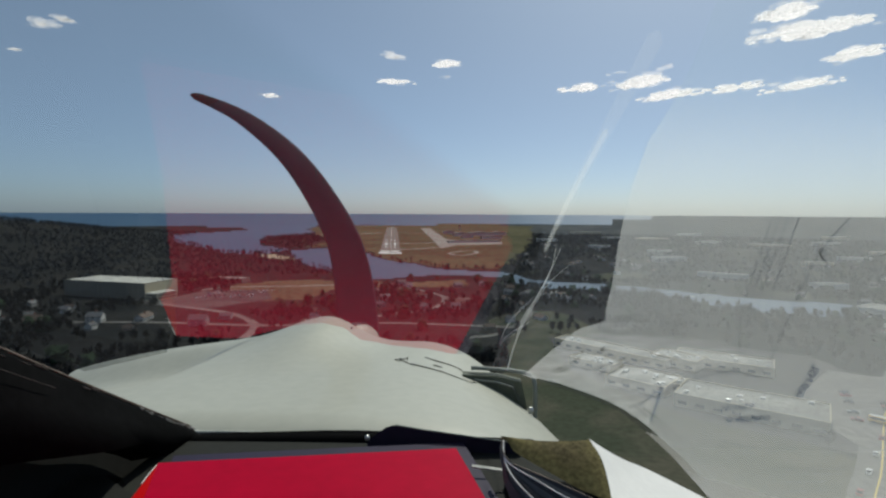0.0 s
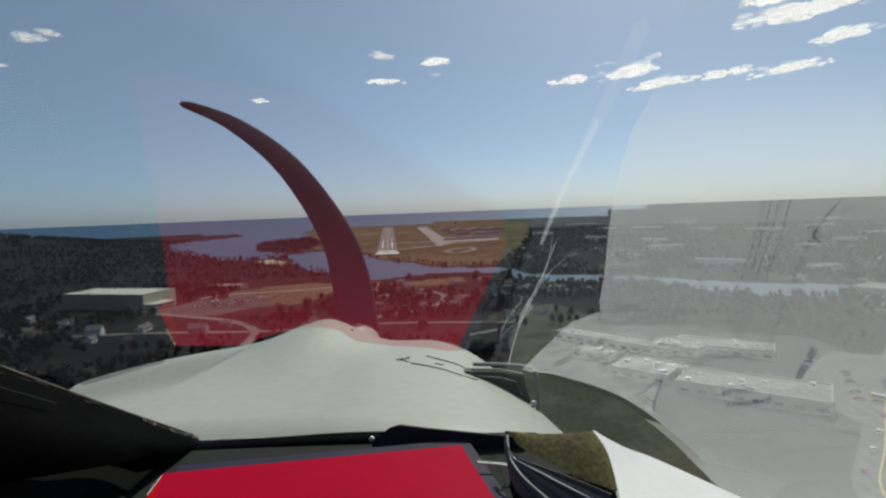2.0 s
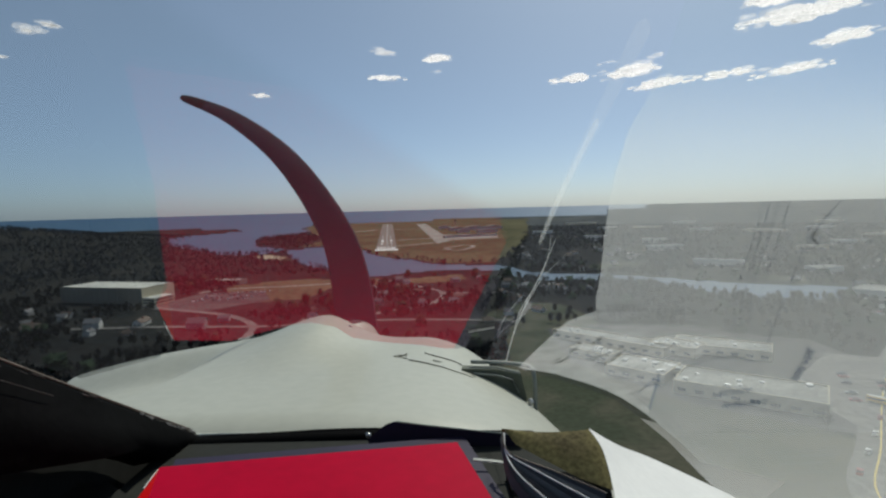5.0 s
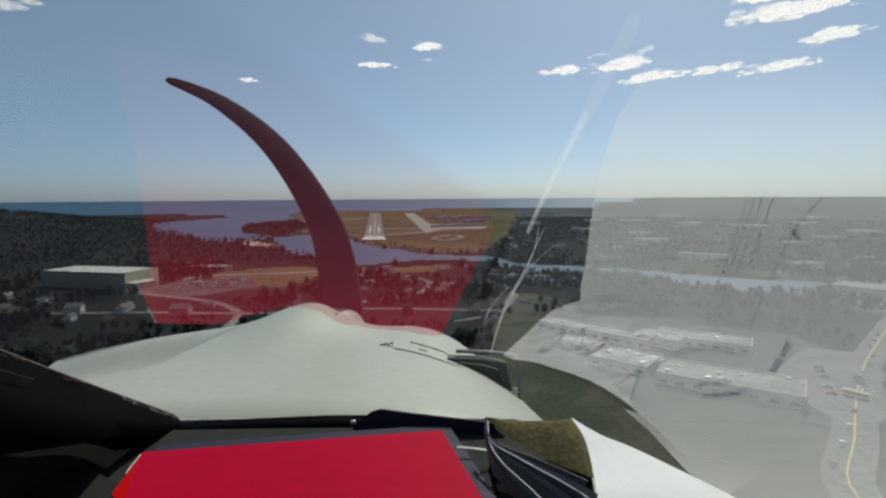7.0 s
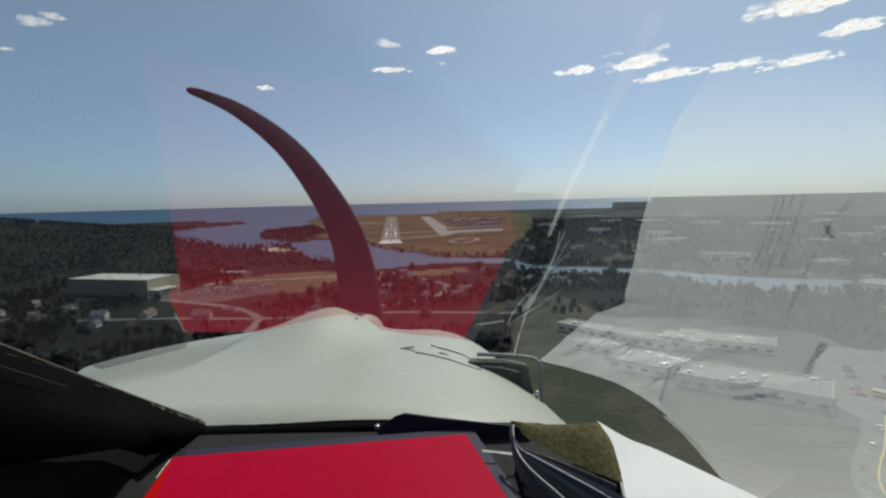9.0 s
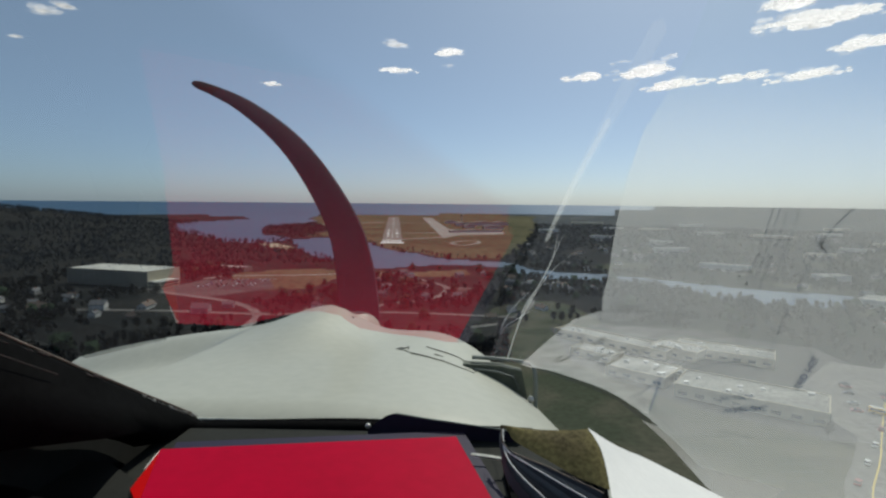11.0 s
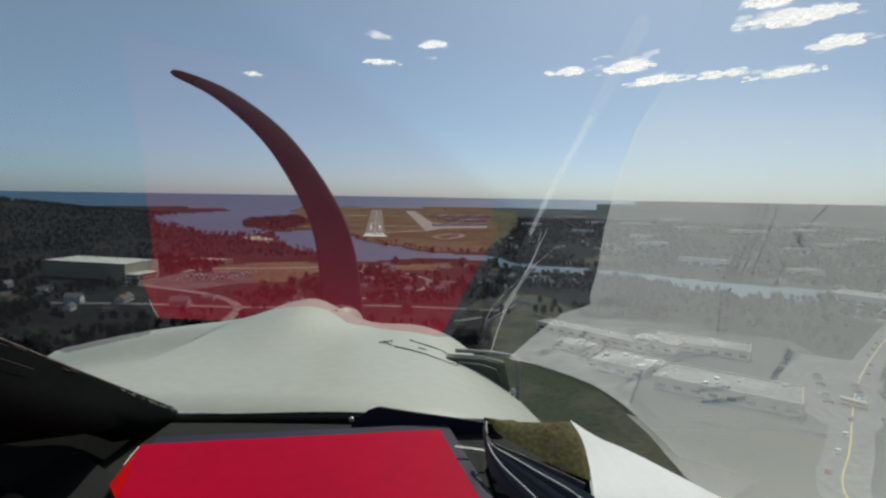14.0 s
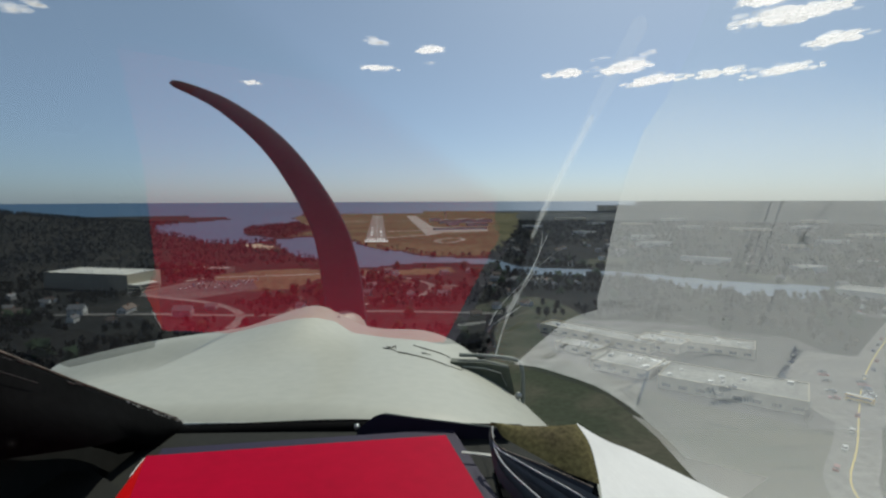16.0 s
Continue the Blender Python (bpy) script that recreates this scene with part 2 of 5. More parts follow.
M_dash2 = mat("grey_console_vinyl", (0.014, 0.0145, 0.013), 0.8, var=0.3, scale=6, bump=0.0008, spec=0.2)
M_shelf = mat("grey_green_shelf_vinyl", (0.022, 0.023, 0.020), 0.8, var=0.25, scale=9, bump=0.0006, spec=0.15)
M_navy = mat("navy_cover", (0.022, 0.020, 0.038), 0.6, var=0.2, scale=8, spec=0.2)
M_plum = mat("plum_cover", (0.021, 0.016, 0.038), 0.6, var=0.2, scale=8, spec=0.2)
M_leafdark = mat("dark_leaf_paper", (0.022, 0.021, 0.026), 0.4, var=0.3, scale=12, spec=0.5)
M_leaf = mat("grey_leaf_paper", (0.085, 0.085, 0.088), 0.35, var=0.2, scale=12, spec=0.5)
M_red = mat("red_cover", (0.37, 0.0, 0.022), 0.5, var=0.12, scale=5, fine=60, spec=0.03)
M_redside = mat("red_cover_edge", (0.62, 0.002, 0.004), 0.45, var=0.08, scale=8, spec=0.2)
M_seam = mat("dull_scuffed_edge", (0.045, 0.036, 0.032), 0.7, var=0.7, scale=60)
M_worn = mat("bare_worn_edge", (0.15, 0.12, 0.095), 0.55, 0.3, var=0.7, scale=60)
M_chip = mat("chipped_paint", (0.34, 0.32, 0.30), 0.6, 0.1, var=0.6, scale=80)
M_crack = mat("paint_crack", (0.015, 0.015, 0.014), 0.9, var=0.2, scale=30)
M_scratch = bpy.data.materials.new("acrylic_scratch")
M_scratch.use_nodes = True
nt = M_scratch.node_tree
nt.nodes["Principled BSDF"].inputs["Base Color"].default_value = (0.9, 0.9, 0.88, 1)
nt.nodes["Principled BSDF"].inputs["Roughness"].default_value = 0.5
tl = nt.nodes.new("ShaderNodeBsdfTranslucent")
tl.inputs[0].default_value = (0.95, 0.95, 0.93, 1)
ms = nt.nodes.new("ShaderNodeMixShader")
ms.inputs[0].default_value = 0.7
clear, mt = nt.nodes.new("ShaderNodeBsdfTransparent"), nt.nodes.new("ShaderNodeMixShader")
mt.inputs[0].default_value = 0.45
nt.links.new(nt.nodes["Principled BSDF"].outputs[0], ms.inputs[1])
nt.links.new(tl.outputs[0], ms.inputs[2])
nt.links.new(clear.outputs[0], mt.inputs[1])
nt.links.new(ms.outputs[0], mt.inputs[2])
nt.links.new(mt.outputs[0], nt.nodes["Material Output"].inputs[0])
# sun flare along a scuff, drawn as pale see-through ribbons
M_flare_scuff = bpy.data.materials.new("sun_flare_scuff")
M_flare_scuff.use_nodes = True
nt = M_flare_scuff.node_tree
nt.nodes.clear()
so, sm, st, sl = (nt.nodes.new(k) for k in ("ShaderNodeOutputMaterial", "ShaderNodeMixShader", "ShaderNodeBsdfTransparent", "ShaderNodeBsdfTranslucent"))
sm.inputs[0].default_value, sl.inputs[0].default_value = 0.2, (0.95, 0.95, 0.93, 1)
nt.links.new(st.outputs[0], sm.inputs[1])
nt.links.new(sl.outputs[0], sm.inputs[2])
nt.links.new(sm.outputs[0], so.inputs[0])
M_faint_flare_scuff = M_flare_scuff.copy()
M_faint_flare_scuff.name = "faint_acrylic_scuff"
M_faint_flare_scuff.node_tree.nodes["Mix Shader"].inputs[0].default_value = 0.07
M_paper = mat("chart_paper", (0.71, 0.70, 0.68), 0.75, var=0.05, scale=14)


def printed_paper(name, y0, y1, near_tint, far_tint, streak):
    """Chart paper whose colour is graded from y0 to y1, with streaks of fine print."""
    m = bpy.data.materials.new(name)
    m.use_nodes = True
    t = m.node_tree
    t.nodes["Principled BSDF"].inputs["Roughness"].default_value = 0.75
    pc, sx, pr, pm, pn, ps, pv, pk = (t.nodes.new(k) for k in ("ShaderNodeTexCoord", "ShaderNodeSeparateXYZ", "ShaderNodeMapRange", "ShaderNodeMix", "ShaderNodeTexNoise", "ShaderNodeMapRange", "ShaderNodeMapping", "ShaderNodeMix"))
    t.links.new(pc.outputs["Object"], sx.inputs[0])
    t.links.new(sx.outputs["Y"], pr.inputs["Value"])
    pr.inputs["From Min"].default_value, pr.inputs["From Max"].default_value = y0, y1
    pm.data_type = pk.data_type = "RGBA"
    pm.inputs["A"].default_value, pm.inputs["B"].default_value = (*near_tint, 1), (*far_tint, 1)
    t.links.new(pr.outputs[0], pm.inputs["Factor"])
    pv.inputs["Scale"].default_value, pv.inputs["Rotation"].default_value = (60, 190, 60), (0, 0, radians(35))
    t.links.new(pc.outputs["Object"], pv.inputs[0])
    t.links.new(pv.outputs[0], pn.inputs["Vector"])
    pn.inputs["Scale"].default_value, pn.inputs["Detail"].default_value = 1.0, 4
    t.links.new(pn.outputs["Fac"], ps.inputs["Value"])
    ps.inputs["From Min"].default_value, ps.inputs["From Max"].default_value = 0.4, 0.6
    ps.inputs["To Min"].default_value, ps.inputs["To Max"].default_value = 1 - streak, 1.0
    pk.blend_type = "MULTIPLY"
    pk.inputs["Factor"].default_value = 1.0
    t.links.new(pm.outputs["Result"], pk.inputs["A"])
    t.links.new(ps.outputs[0], pk.inputs["B"])
    t.links.new(pk.outputs["Result"], t.nodes["Principled BSDF"].inputs["Base Color"])
    return m


# near end painted paler to brighten its reflection in the pane
M_sheet = printed_paper("graded_chart_paper", 0.12, 0.25, (0.84, 0.83, 0.80), (0.56, 0.565, 0.555), 0.03)
# colour darkened to cancel the stronger sunlight on the flap's slope
M_flap = printed_paper("dimmed_flap_paper", 0.12, 0.25, (0.45, 0.455, 0.445), (0.45, 0.455, 0.445), 0.03)
M_page = printed_paper("printed_chart_page", 0.292, 0.342, (0.56, 0.565, 0.555), (0.76, 0.755, 0.735), 0.2)
M_land = two_tone("chart_land_tint", (0.165, 0.142, 0.060), (0.080, 0.066, 0.034), 16.0, rough=0.8, lo=0.35, hi=0.65, spec=0.05)
M_paleink = mat("pale_chart_ink", (0.50, 0.50, 0.48), 0.8, var=0.2, scale=20)
M_ink = mat("blue_chart_ink", (0.37, 0.42, 0.50), 0.8, var=0.2, scale=20)
M_greyink = mat("grey_chart_ink", (0.485, 0.495, 0.505), 0.8, var=0.2, scale=20)
M_darkink = mat("slate_chart_ink", (0.13, 0.175, 0.26), 0.8, var=0.25, scale=60)
M_steel = mat("steel", (0.55, 0.54, 0.50), 0.3, 0.9, var=0.15, scale=10)
M_grey = mat("grey_bracket_paint", (0.20, 0.215, 0.185), 0.55, var=0.2, scale=8)
M_duct = mat("olive_duct_paint", (0.075, 0.085, 0.06), 0.7, var=0.25, scale=10)
M_cabin = mat("cabin_lining", (0.05, 0.05, 0.05), 0.9, var=0.2, scale=3)


# ---- mesh helpers ----
def mesh_of(name, bm, material, smooth=False):
    me = bpy.data.meshes.new(name)
    bm.normal_update()
    bm.to_mesh(me)
    bm.free()
    for one in (material if isinstance(material, (list, tuple)) else [material]):
        me.materials.append(one)
    if smooth:
        me.polygons.foreach_set("use_smooth", [True] * len(me.polygons))
    return me


def part(name, bm, material, parent, label="", smooth=False):
    ob = new(name, mesh_of(name, bm, material, smooth))
    ob.parent = parent
    if label:
        tagged(ob, label)
    return ob


def thing(name, m, label, category, group="", kind=""):
    ob = new(name)
    ob.matrix_world = m
    return tagged(ob, label, category, group, kind)


def solo(name, bm, material, label, category, m=None, group="", kind="", smooth=False):
    ob = new(name, mesh_of(name, bm, material, smooth))
    if m is not None:
        ob.matrix_world = m
    return tagged(ob, label, category, group, kind)


def box(bm, x0, x1, y0, y1, z0, z1, bevel=0.0):
    vs = [bm.verts.new(c) for c in ((x0, y0, z0), (x1, y0, z0), (x1, y1, z0), (x0, y1, z0), (x0, y0, z1), (x1, y0, z1), (x1, y1, z1), (x0, y1, z1))]
    fs = [bm.faces.new([vs[i] for i in f]) for f in ((3, 2, 1, 0), (4, 5, 6, 7), (0, 1, 5, 4), (1, 2, 6, 5), (2, 3, 7, 6), (3, 0, 4, 7))]
    if bevel:
        bmesh.ops.bevel(bm, geom=list({e for f in fs for e in f.edges}), offset=bevel, segments=2, affect="EDGES", profile=0.6)
    return bm


def boxed(*a, bevel=0.0):
    return box(bmesh.new(), *a, bevel=bevel)


def loft(rings, closed=True, caps=True):
    """Skin through rings of points, all of one length."""
    bm = bmesh.new()
    vv = [[bm.verts.new(p) for p in ring] for ring in rings]
    k = len(rings[0])
    for r0, r1 in zip(vv, vv[1:]):
        for i in range(k if closed else k - 1):
            bm.faces.new((r0[i], r0[(i + 1) % k], r1[(i + 1) % k], r1[i]))
    if caps and closed:
        bm.faces.new(vv[0][::-1])
        bm.faces.new(vv[-1])
    bmesh.ops.recalc_face_normals(bm, faces=bm.faces)
    return bm


def tube(points, radius, sides=6, taper=1.0):
    """A round rod along points."""
    rings = []
    for i, p in enumerate(points):
        p = Vector(p)
        a, c = Vector(points[max(i - 1, 0)]), Vector(points[min(i + 1, len(points) - 1)])
        d = (c - a).normalized()
        s = d.orthogonal().normalized()
        u = d.cross(s)
        r = radius * (1 + (taper - 1) * i / (len(points) - 1))
        rings.append([p + (s * math.cos(2 * math.pi * j / sides) + u * math.sin(2 * math.pi * j / sides)) * r for j in range(sides)])
    return loft(rings)


def prism(outline, z0, z1, bm=None):
    """An upright slab with a flat outline."""
    bm = bm or bmesh.new()
    lo, hi = [bm.verts.new((x, y, z0)) for x, y in outline], [bm.verts.new((x, y, z1)) for x, y in outline]
    bm.faces.new(hi)
    bm.faces.new(lo[::-1])
    n = len(outline)
    for i in range(n):
        bm.faces.new((lo[i], lo[(i + 1) % n], hi[(i + 1) % n], hi[i]))
    bmesh.ops.recalc_face_normals(bm, faces=bm.faces)
    return bm


def spline(points, per=8, closed=False):
    """A smooth curve through control points."""
    P = [Vector(p) for p in points]
    n = len(P)
    out = []
    for i in range(n if closed else n - 1):
        if closed:
            a, b1, c, d = P[i - 1], P[i], P[(i + 1) % n], P[(i + 2) % n]
        else:
            a, b1, c, d = P[max(i - 1, 0)], P[i], P[i + 1], P[min(i + 2, n - 1)]
        for j in range(per):
            t = j / per
            out.append(0.5 * ((2 * b1) + (c - a) * t + (2 * a - 5 * b1 + 4 * c - d) * t * t + (3 * b1 - a - 3 * c + d) * t ** 3))
    if not closed:
        out.append(P[-1])
    return out


def raw(name, verts, faces_flat, loop_starts, material, label, category, kind, index=None):
    """A large mesh from number arrays."""
    me = bpy.data.meshes.new(name)
    me.vertices.add(len(verts))
    me.vertices.foreach_set("co", np.asarray(verts, dtype=np.float32).ravel())
    me.loops.add(len(faces_flat))
    me.loops.foreach_set("vertex_index", np.asarray(faces_flat, dtype=np.int32))
    me.polygons.add(len(loop_starts))
    me.polygons.foreach_set("loop_start", np.asarray(loop_starts, dtype=np.int32))
    for one in (material if isinstance(material, (list, tuple)) else [material]):
        me.materials.append(one)
    if index is not None:
        me.polygons.foreach_set("material_index", np.asarray(index, dtype=np.int32))
    me.update(calc_edges=True)
    return tagged(new(name, me), label, category, "", kind)


# ---- terrain ----
def land_height(x, y):
    """Flat coast, a wooded ridge beside the bay, and far ground that lifts to the true horizon."""
    r = np.hypot(x, y)
    z = np.where(r > 2500, 66.6 * (np.maximum(r - 2500, 0) / 2400) ** 2, 0.0)
    return z + 74 * np.exp(-((x + 1300) / 360) ** 2 - ((y - 1150) / 560) ** 2)


def inside(x, y, poly):
    """Which of the points lie within the outline."""
    x, y = np.asarray(x, float), np.asarray(y, float)
    hit = np.zeros(x.shape, bool)
    for (x0, y0), (x1, y1) in zip(poly, poly[1:] + poly[:1]):
        cross = (y0 > y) != (y1 > y)
        with np.errstate(divide="ignore", invalid="ignore"):
            hit ^= cross & (x < (x1 - x0) * (y - y0) / ((y1 - y0) or 1e-9) + x0)
    return hit


def shore(points, per=5):
    return [(p.x, p.y) for p in spline([(x, y, 0) for x, y in points], per, True)]


SEA = [(-3212, 3424), (-205, 4560), (-157, 3955), (-339, 3443), (-587, 3020), (-796, 2846), (-727, 2412), (-590, 2105), (-583, 1866), (-644, 1709),
       (-570, 1439), (-497, 1282), (-404, 1207), (-401, 1094), (-431, 1051), (-493, 1064), (-651, 1260), (-760, 1364), (-870, 1544), (-958, 1859),
       (-971, 2153), (-968, 2403), (-1168, 2592), (-1521, 2679), (-2330, 2478)]
COVE = shore([(-387, 1156), (-360, 1190), (-266, 1227), (-208, 1096), (-144, 944), (-87, 883), (-37, 805), (56, 767), (88, 689), (154, 656), (208, 626),
              (263, 581), (302, 550), (373, 515), (335, 461), (256, 483), (228, 528), (193, 581), (141, 598), (80, 625), (52, 707), (-17, 726),
              (-63, 706), (-105, 682), (-144, 694), (-200, 766), (-256, 845), (-330, 1001)])
ISLE = shore([(-800, 3600), (-690, 3665), (-590, 3690), (-470, 3680), (-430, 3640), (-560, 3525), (-690, 3530)])
STRAIT = [(1020, 4391), (1500, 4200), (1400, 4050), (963, 4147)]
AIRFIELD = [(-776, 2773), (-144, 3620), (374, 2972), (209, 1590), (89, 946), (59, 805), (-37, 821), (-89, 903), (-148, 966), (-214, 1126), (-274, 1265),
            (-376, 1244), (-410, 1580), (-706, 2343)]
FIELD = shore([(-269, 619), (-123, 660), (-93, 606), (-141, 588), (-157, 513), (-215, 513)])
FIELD_B = shore([(-64, 645), (-2, 672), (-1, 620), (-60, 606)])
LAWN_A = shore([(61, 460), (100, 402), (75, 300), (25, 300)])
LAWN_B = shore([(180, 733), (250, 754), (237, 690), (170, 690)])
LAWN_C = [(20, 60), (20, 300), (60, 300), (110, 240), (140, 190), (110, 120), (100, 60)]
LAWN_D = shore([(-240, 300), (-160, 380), (-190, 420), (-290, 390)])
SPIT = shore([(-394, 1000), (-386, 1045), (-308, 943), (-312, 905)])
LOT = [(-285, 560), (-220, 579), (-190, 515), (-235, 455), (-300, 480)]
CAMPUS = [(60, 370), (130, 380), (215, 330), (215, 250), (150, 190), (100, 225), (60, 290)]

az = np.radians(np.concatenate([np.arange(-180, -56, 3.0), np.arange(-56, 56, 0.125), np.arange(56, 180, 3.0)]))
rad = 1 / np.linspace(1 / 60.0, 1 / 4900.0, 600)
AZ, RR = np.meshgrid(az, rad)
GX, GY = RR * np.sin(AZ), RR * np.cos(AZ)
cx, cy = GX, GY
jit = np.array([noise.noise(Vector((a * 0.012, c * 0.012, 3.0))) + 0.6 * noise.noise(Vector((a * 0.04, c * 0.04, 9.0))) for a, c in zip(cx.ravel(), cy.ravel())]).reshape(cx.shape)
amp = np.clip(RR * 0.012, 3, 25)
JX, JY = GX + jit * amp, GY - jit * amp
wet = (inside(JX, JY, SEA) | inside(JX, JY, COVE) | inside(JX, JY, STRAIT)) & ~inside(JX, JY, ISLE) & ~inside(JX, JY, SPIT)
wet |= (RR > 2600) & (np.degrees(AZ) < -40) & (np.degrees(AZ) > -100)
wet |= (RR > 3350 + 120 * jit) & (np.degrees(AZ) > -4) & (np.degrees(AZ) < 15.5)
wet |= (RR > 3000) & (np.degrees(AZ) <= -3) & (np.degrees(AZ) > -60) & ~inside(JX, JY, ISLE)
kind_of = np.zeros(GX.shape, int)
for code, poly in ((1, AIRFIELD), (2, FIELD), (2, FIELD_B), (3, LAWN_A), (3, LAWN_B), (3, LAWN_C), (4, SPIT)):
    kind_of[inside(JX, JY, poly)] = code
# beyond about two kilometres the ground takes the haze-tinted colour
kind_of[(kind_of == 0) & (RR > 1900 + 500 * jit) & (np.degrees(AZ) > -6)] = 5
for k in range(26):
    a0, r0 = random.uniform(-0.5, 0.85), random.uniform(330, 1500)
    kind_of[(np.hypot(JX - r0 * math.sin(a0), JY - r0 * math.cos(a0)) < random.uniform(14, 45)) & (kind_of == 0)] = 3
GZ = land_height(GX, GY)
GZ[wet] = np.where(RR > 2500, 66.6 * (np.maximum(RR - 2500, 0) / 2400) ** 2, 0.0)[wet] - 0.4
nr, na = GX.shape
idx = np.arange(nr * na).reshape(nr, na)
quads = np.stack([idx[:-1, :], idx[1:, :], np.roll(idx, -1, 1)[1:, :], np.roll(idx, -1, 1)[:-1, :]], -1).reshape(-1, 4)
qwet, qkind = wet[:-1, :].ravel(), kind_of[:-1, :].ravel()
VV = np.stack([GX, GY, GZ], -1).reshape(-1, 3)


def sheet(name, mask, materials, label, category, index=None, hub=False):
    q = quads[mask]
    used, inv = np.unique(q, return_inverse=True)
    inv = inv.reshape(-1, 4)
    verts, flat = VV[used], inv.ravel()
    starts = np.arange(len(q)) * 4
    return raw(name, verts, flat, starts, materials, label, category, "structure", index)


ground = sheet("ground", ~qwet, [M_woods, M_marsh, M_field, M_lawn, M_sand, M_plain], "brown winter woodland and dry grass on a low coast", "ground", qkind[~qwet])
water = sheet("water", qwet, M_water, "calm blue bay and sea water", "water")
tip = bmesh.new()
bmesh.ops.create_circle(tip, cap_ends=True, segments=60, radius=60.4)
solo("ground_near", tip, M_lawn, "short grass under the aircraft", "ground", pose(0, 0, -0.05), kind="structure")


def slab(name, outline, h, material, label, category, parent=None):
    """A thin paved sheet that lies on the ground, cut fine enough to follow it."""
    bm = bmesh.new()
    face = bm.faces.new([bm.verts.new((x, y, 0)) for x, y in outline])
    bmesh.ops.triangulate(bm, faces=[face])
    for _ in range(4):
        long_edges = [e for e in bm.edges if e.calc_length() > 150]
        if long_edges:
            bmesh.ops.subdivide_edges(bm, edges=long_edges, cuts=2, use_grid_fill=False)
            bmesh.ops.triangulate(bm, faces=[f for f in bm.faces if len(f.verts) > 3])
    bmesh.ops.recalc_face_normals(bm, faces=bm.faces)
    for v in bm.verts:
        v.co.z = float(land_height(np.array(v.co.x), np.array(v.co.y))) + h
    up = sum(f.normal.z for f in bm.faces)
    if up < 0:
        bmesh.ops.reverse_faces(bm, faces=bm.faces)
    if parent is None:
        return solo(name, bm, material, label, category, kind="structure")
    return part(name, bm, material, parent, label)


def strip(points, width):
    """The outline of a band of that width along points."""
    pts = [Vector((x, y)) for x, y in points]
    left, right = [], []
    for i, p in enumerate(pts):
        d = (pts[min(i + 1, len(pts) - 1)] - pts[max(i - 1, 0)]).normalized()
        nrm = Vector((-d.y, d.x)) * width / 2
        left.append((p.x + nrm.x, p.y + nrm.y))
        right.append((p.x - nrm.x, p.y - nrm.y))
    return left + right[::-1]


# runway with its markings; a point on it by the share of its width and length
RW = [Vector((-177, 1096)), Vector((-131, 1097)), Vector((-366, 2877)), Vector((-421, 2874))]


def rwy(u, v):
    p = RW[0].lerp(RW[1], u).lerp(RW[3].lerp(RW[2], u), v)
    return (p.x, p.y)


def rquad(u0, u1, v0, v1):
    return [rwy(u0, v0), rwy(u1, v0), rwy(u1, v1), rwy(u0, v1)]


runway = slab("runway", rquad(0, 1, 0, 1), 0.5, M_runway, "grey asphalt runway with white markings across the coastal field", "runway")
for q in [rquad(-0.04, 1.04, -0.004, 0.012)]:
    slab("runway_marking", q, 0.9, M_line, "", "", runway)
for i in range(8):
    u = 0.08 + 0.105 * i + (0.05 if i > 3 else 0)
    slab("threshold_stripe", rquad(u, u + 0.055, 0.02, 0.05), 0.9, M_line, "", "", runway)
for u in (0.18, 0.68):
    slab("aiming_point_marking", rquad(u, u + 0.14, 0.17, 0.20), 0.9, M_line, "", "", runway)
for v in (0.10, 0.13, 0.25, 0.3):
    for u in (0.2, 0.7):
        slab("touchdown_marking", rquad(u, u + 0.10, v, v + 0.012), 0.9, M_line, "", "", runway)
for i in range(14):
    slab("centre_line_stripe", rquad(0.485, 0.515, 0.09 + i * 0.065, 0.12 + i * 0.065), 0.9, M_line, "", "", runway)
slab("apron", [(-231, 2805), (-180, 2807), (-54, 1683), (113, 1558), (105, 1448), (-18, 1397), (-55, 1267), (-87, 1555)], 0.4, M_conc, "pale concrete apron beside the hangars", "apron")
for pts, w in (([(-172, 1445), (-76, 1499)], 18), ([(-148, 1210), (-52, 1308)], 15), ([(-553, 1866), (-329, 2166)], 26), ([(-274, 2167), (-144, 2170)], 24)):
    slab("taxiway", strip(pts, w), 0.35, M_conc, "pale taxiway across dry airfield grass", "taxiway")
slab("service_road", strip([(p.x, p.y) for p in spline([(-33, 1128, 0), (10, 1200, 0), (30, 1150, 0), (5, 1075, 0), (-14, 1065, 0), (-33, 1120, 0)], 5)], 9), 0.35, M_conc, "looped pale service road on the airfield", "road")


def road(points, width, material=M_asph, label="grey two-lane road between bare trees", h=0.3):
    return slab("road", strip([(p.x, p.y) for p in spline([(x, y, 0) for x, y in points], 6)], width), h, material, label, "road")


road([(-288, 566), (-276, 588), (-248, 598), (-186, 610), (-118, 634), (-60, 632)], 7, M_conc)
road([(-330, 505), (-260, 470), (-200, 440), (-160, 395), (-150, 340)], 7)
road([(-330, 395), (-240, 400), (-150, 395), (-60, 410), (40, 400)], 6)
road([(-90, 380), (-70, 440), (-30, 470), (-20, 540), (-60, 600)], 6)
road([(-20, 540), (30, 530), (80, 560), (110, 600)], 6)
road([(40, 400), (60, 470), (50, 540)], 6)
road([(118, 90), (118, 145), (147, 185), (210, 262), (304, 357), (420, 470), (600, 700)], 14, M_asph, "wide pale road with a painted yellow centre line")
slab("road_line", strip([(p.x, p.y) for p in spline([(118, 90, 0), (118, 145, 0), (147, 185, 0), (210, 262, 0), (304, 357, 0)], 6)], 0.5), 0.55, M_yellow, "painted yellow centre line on the pale road", "road line")
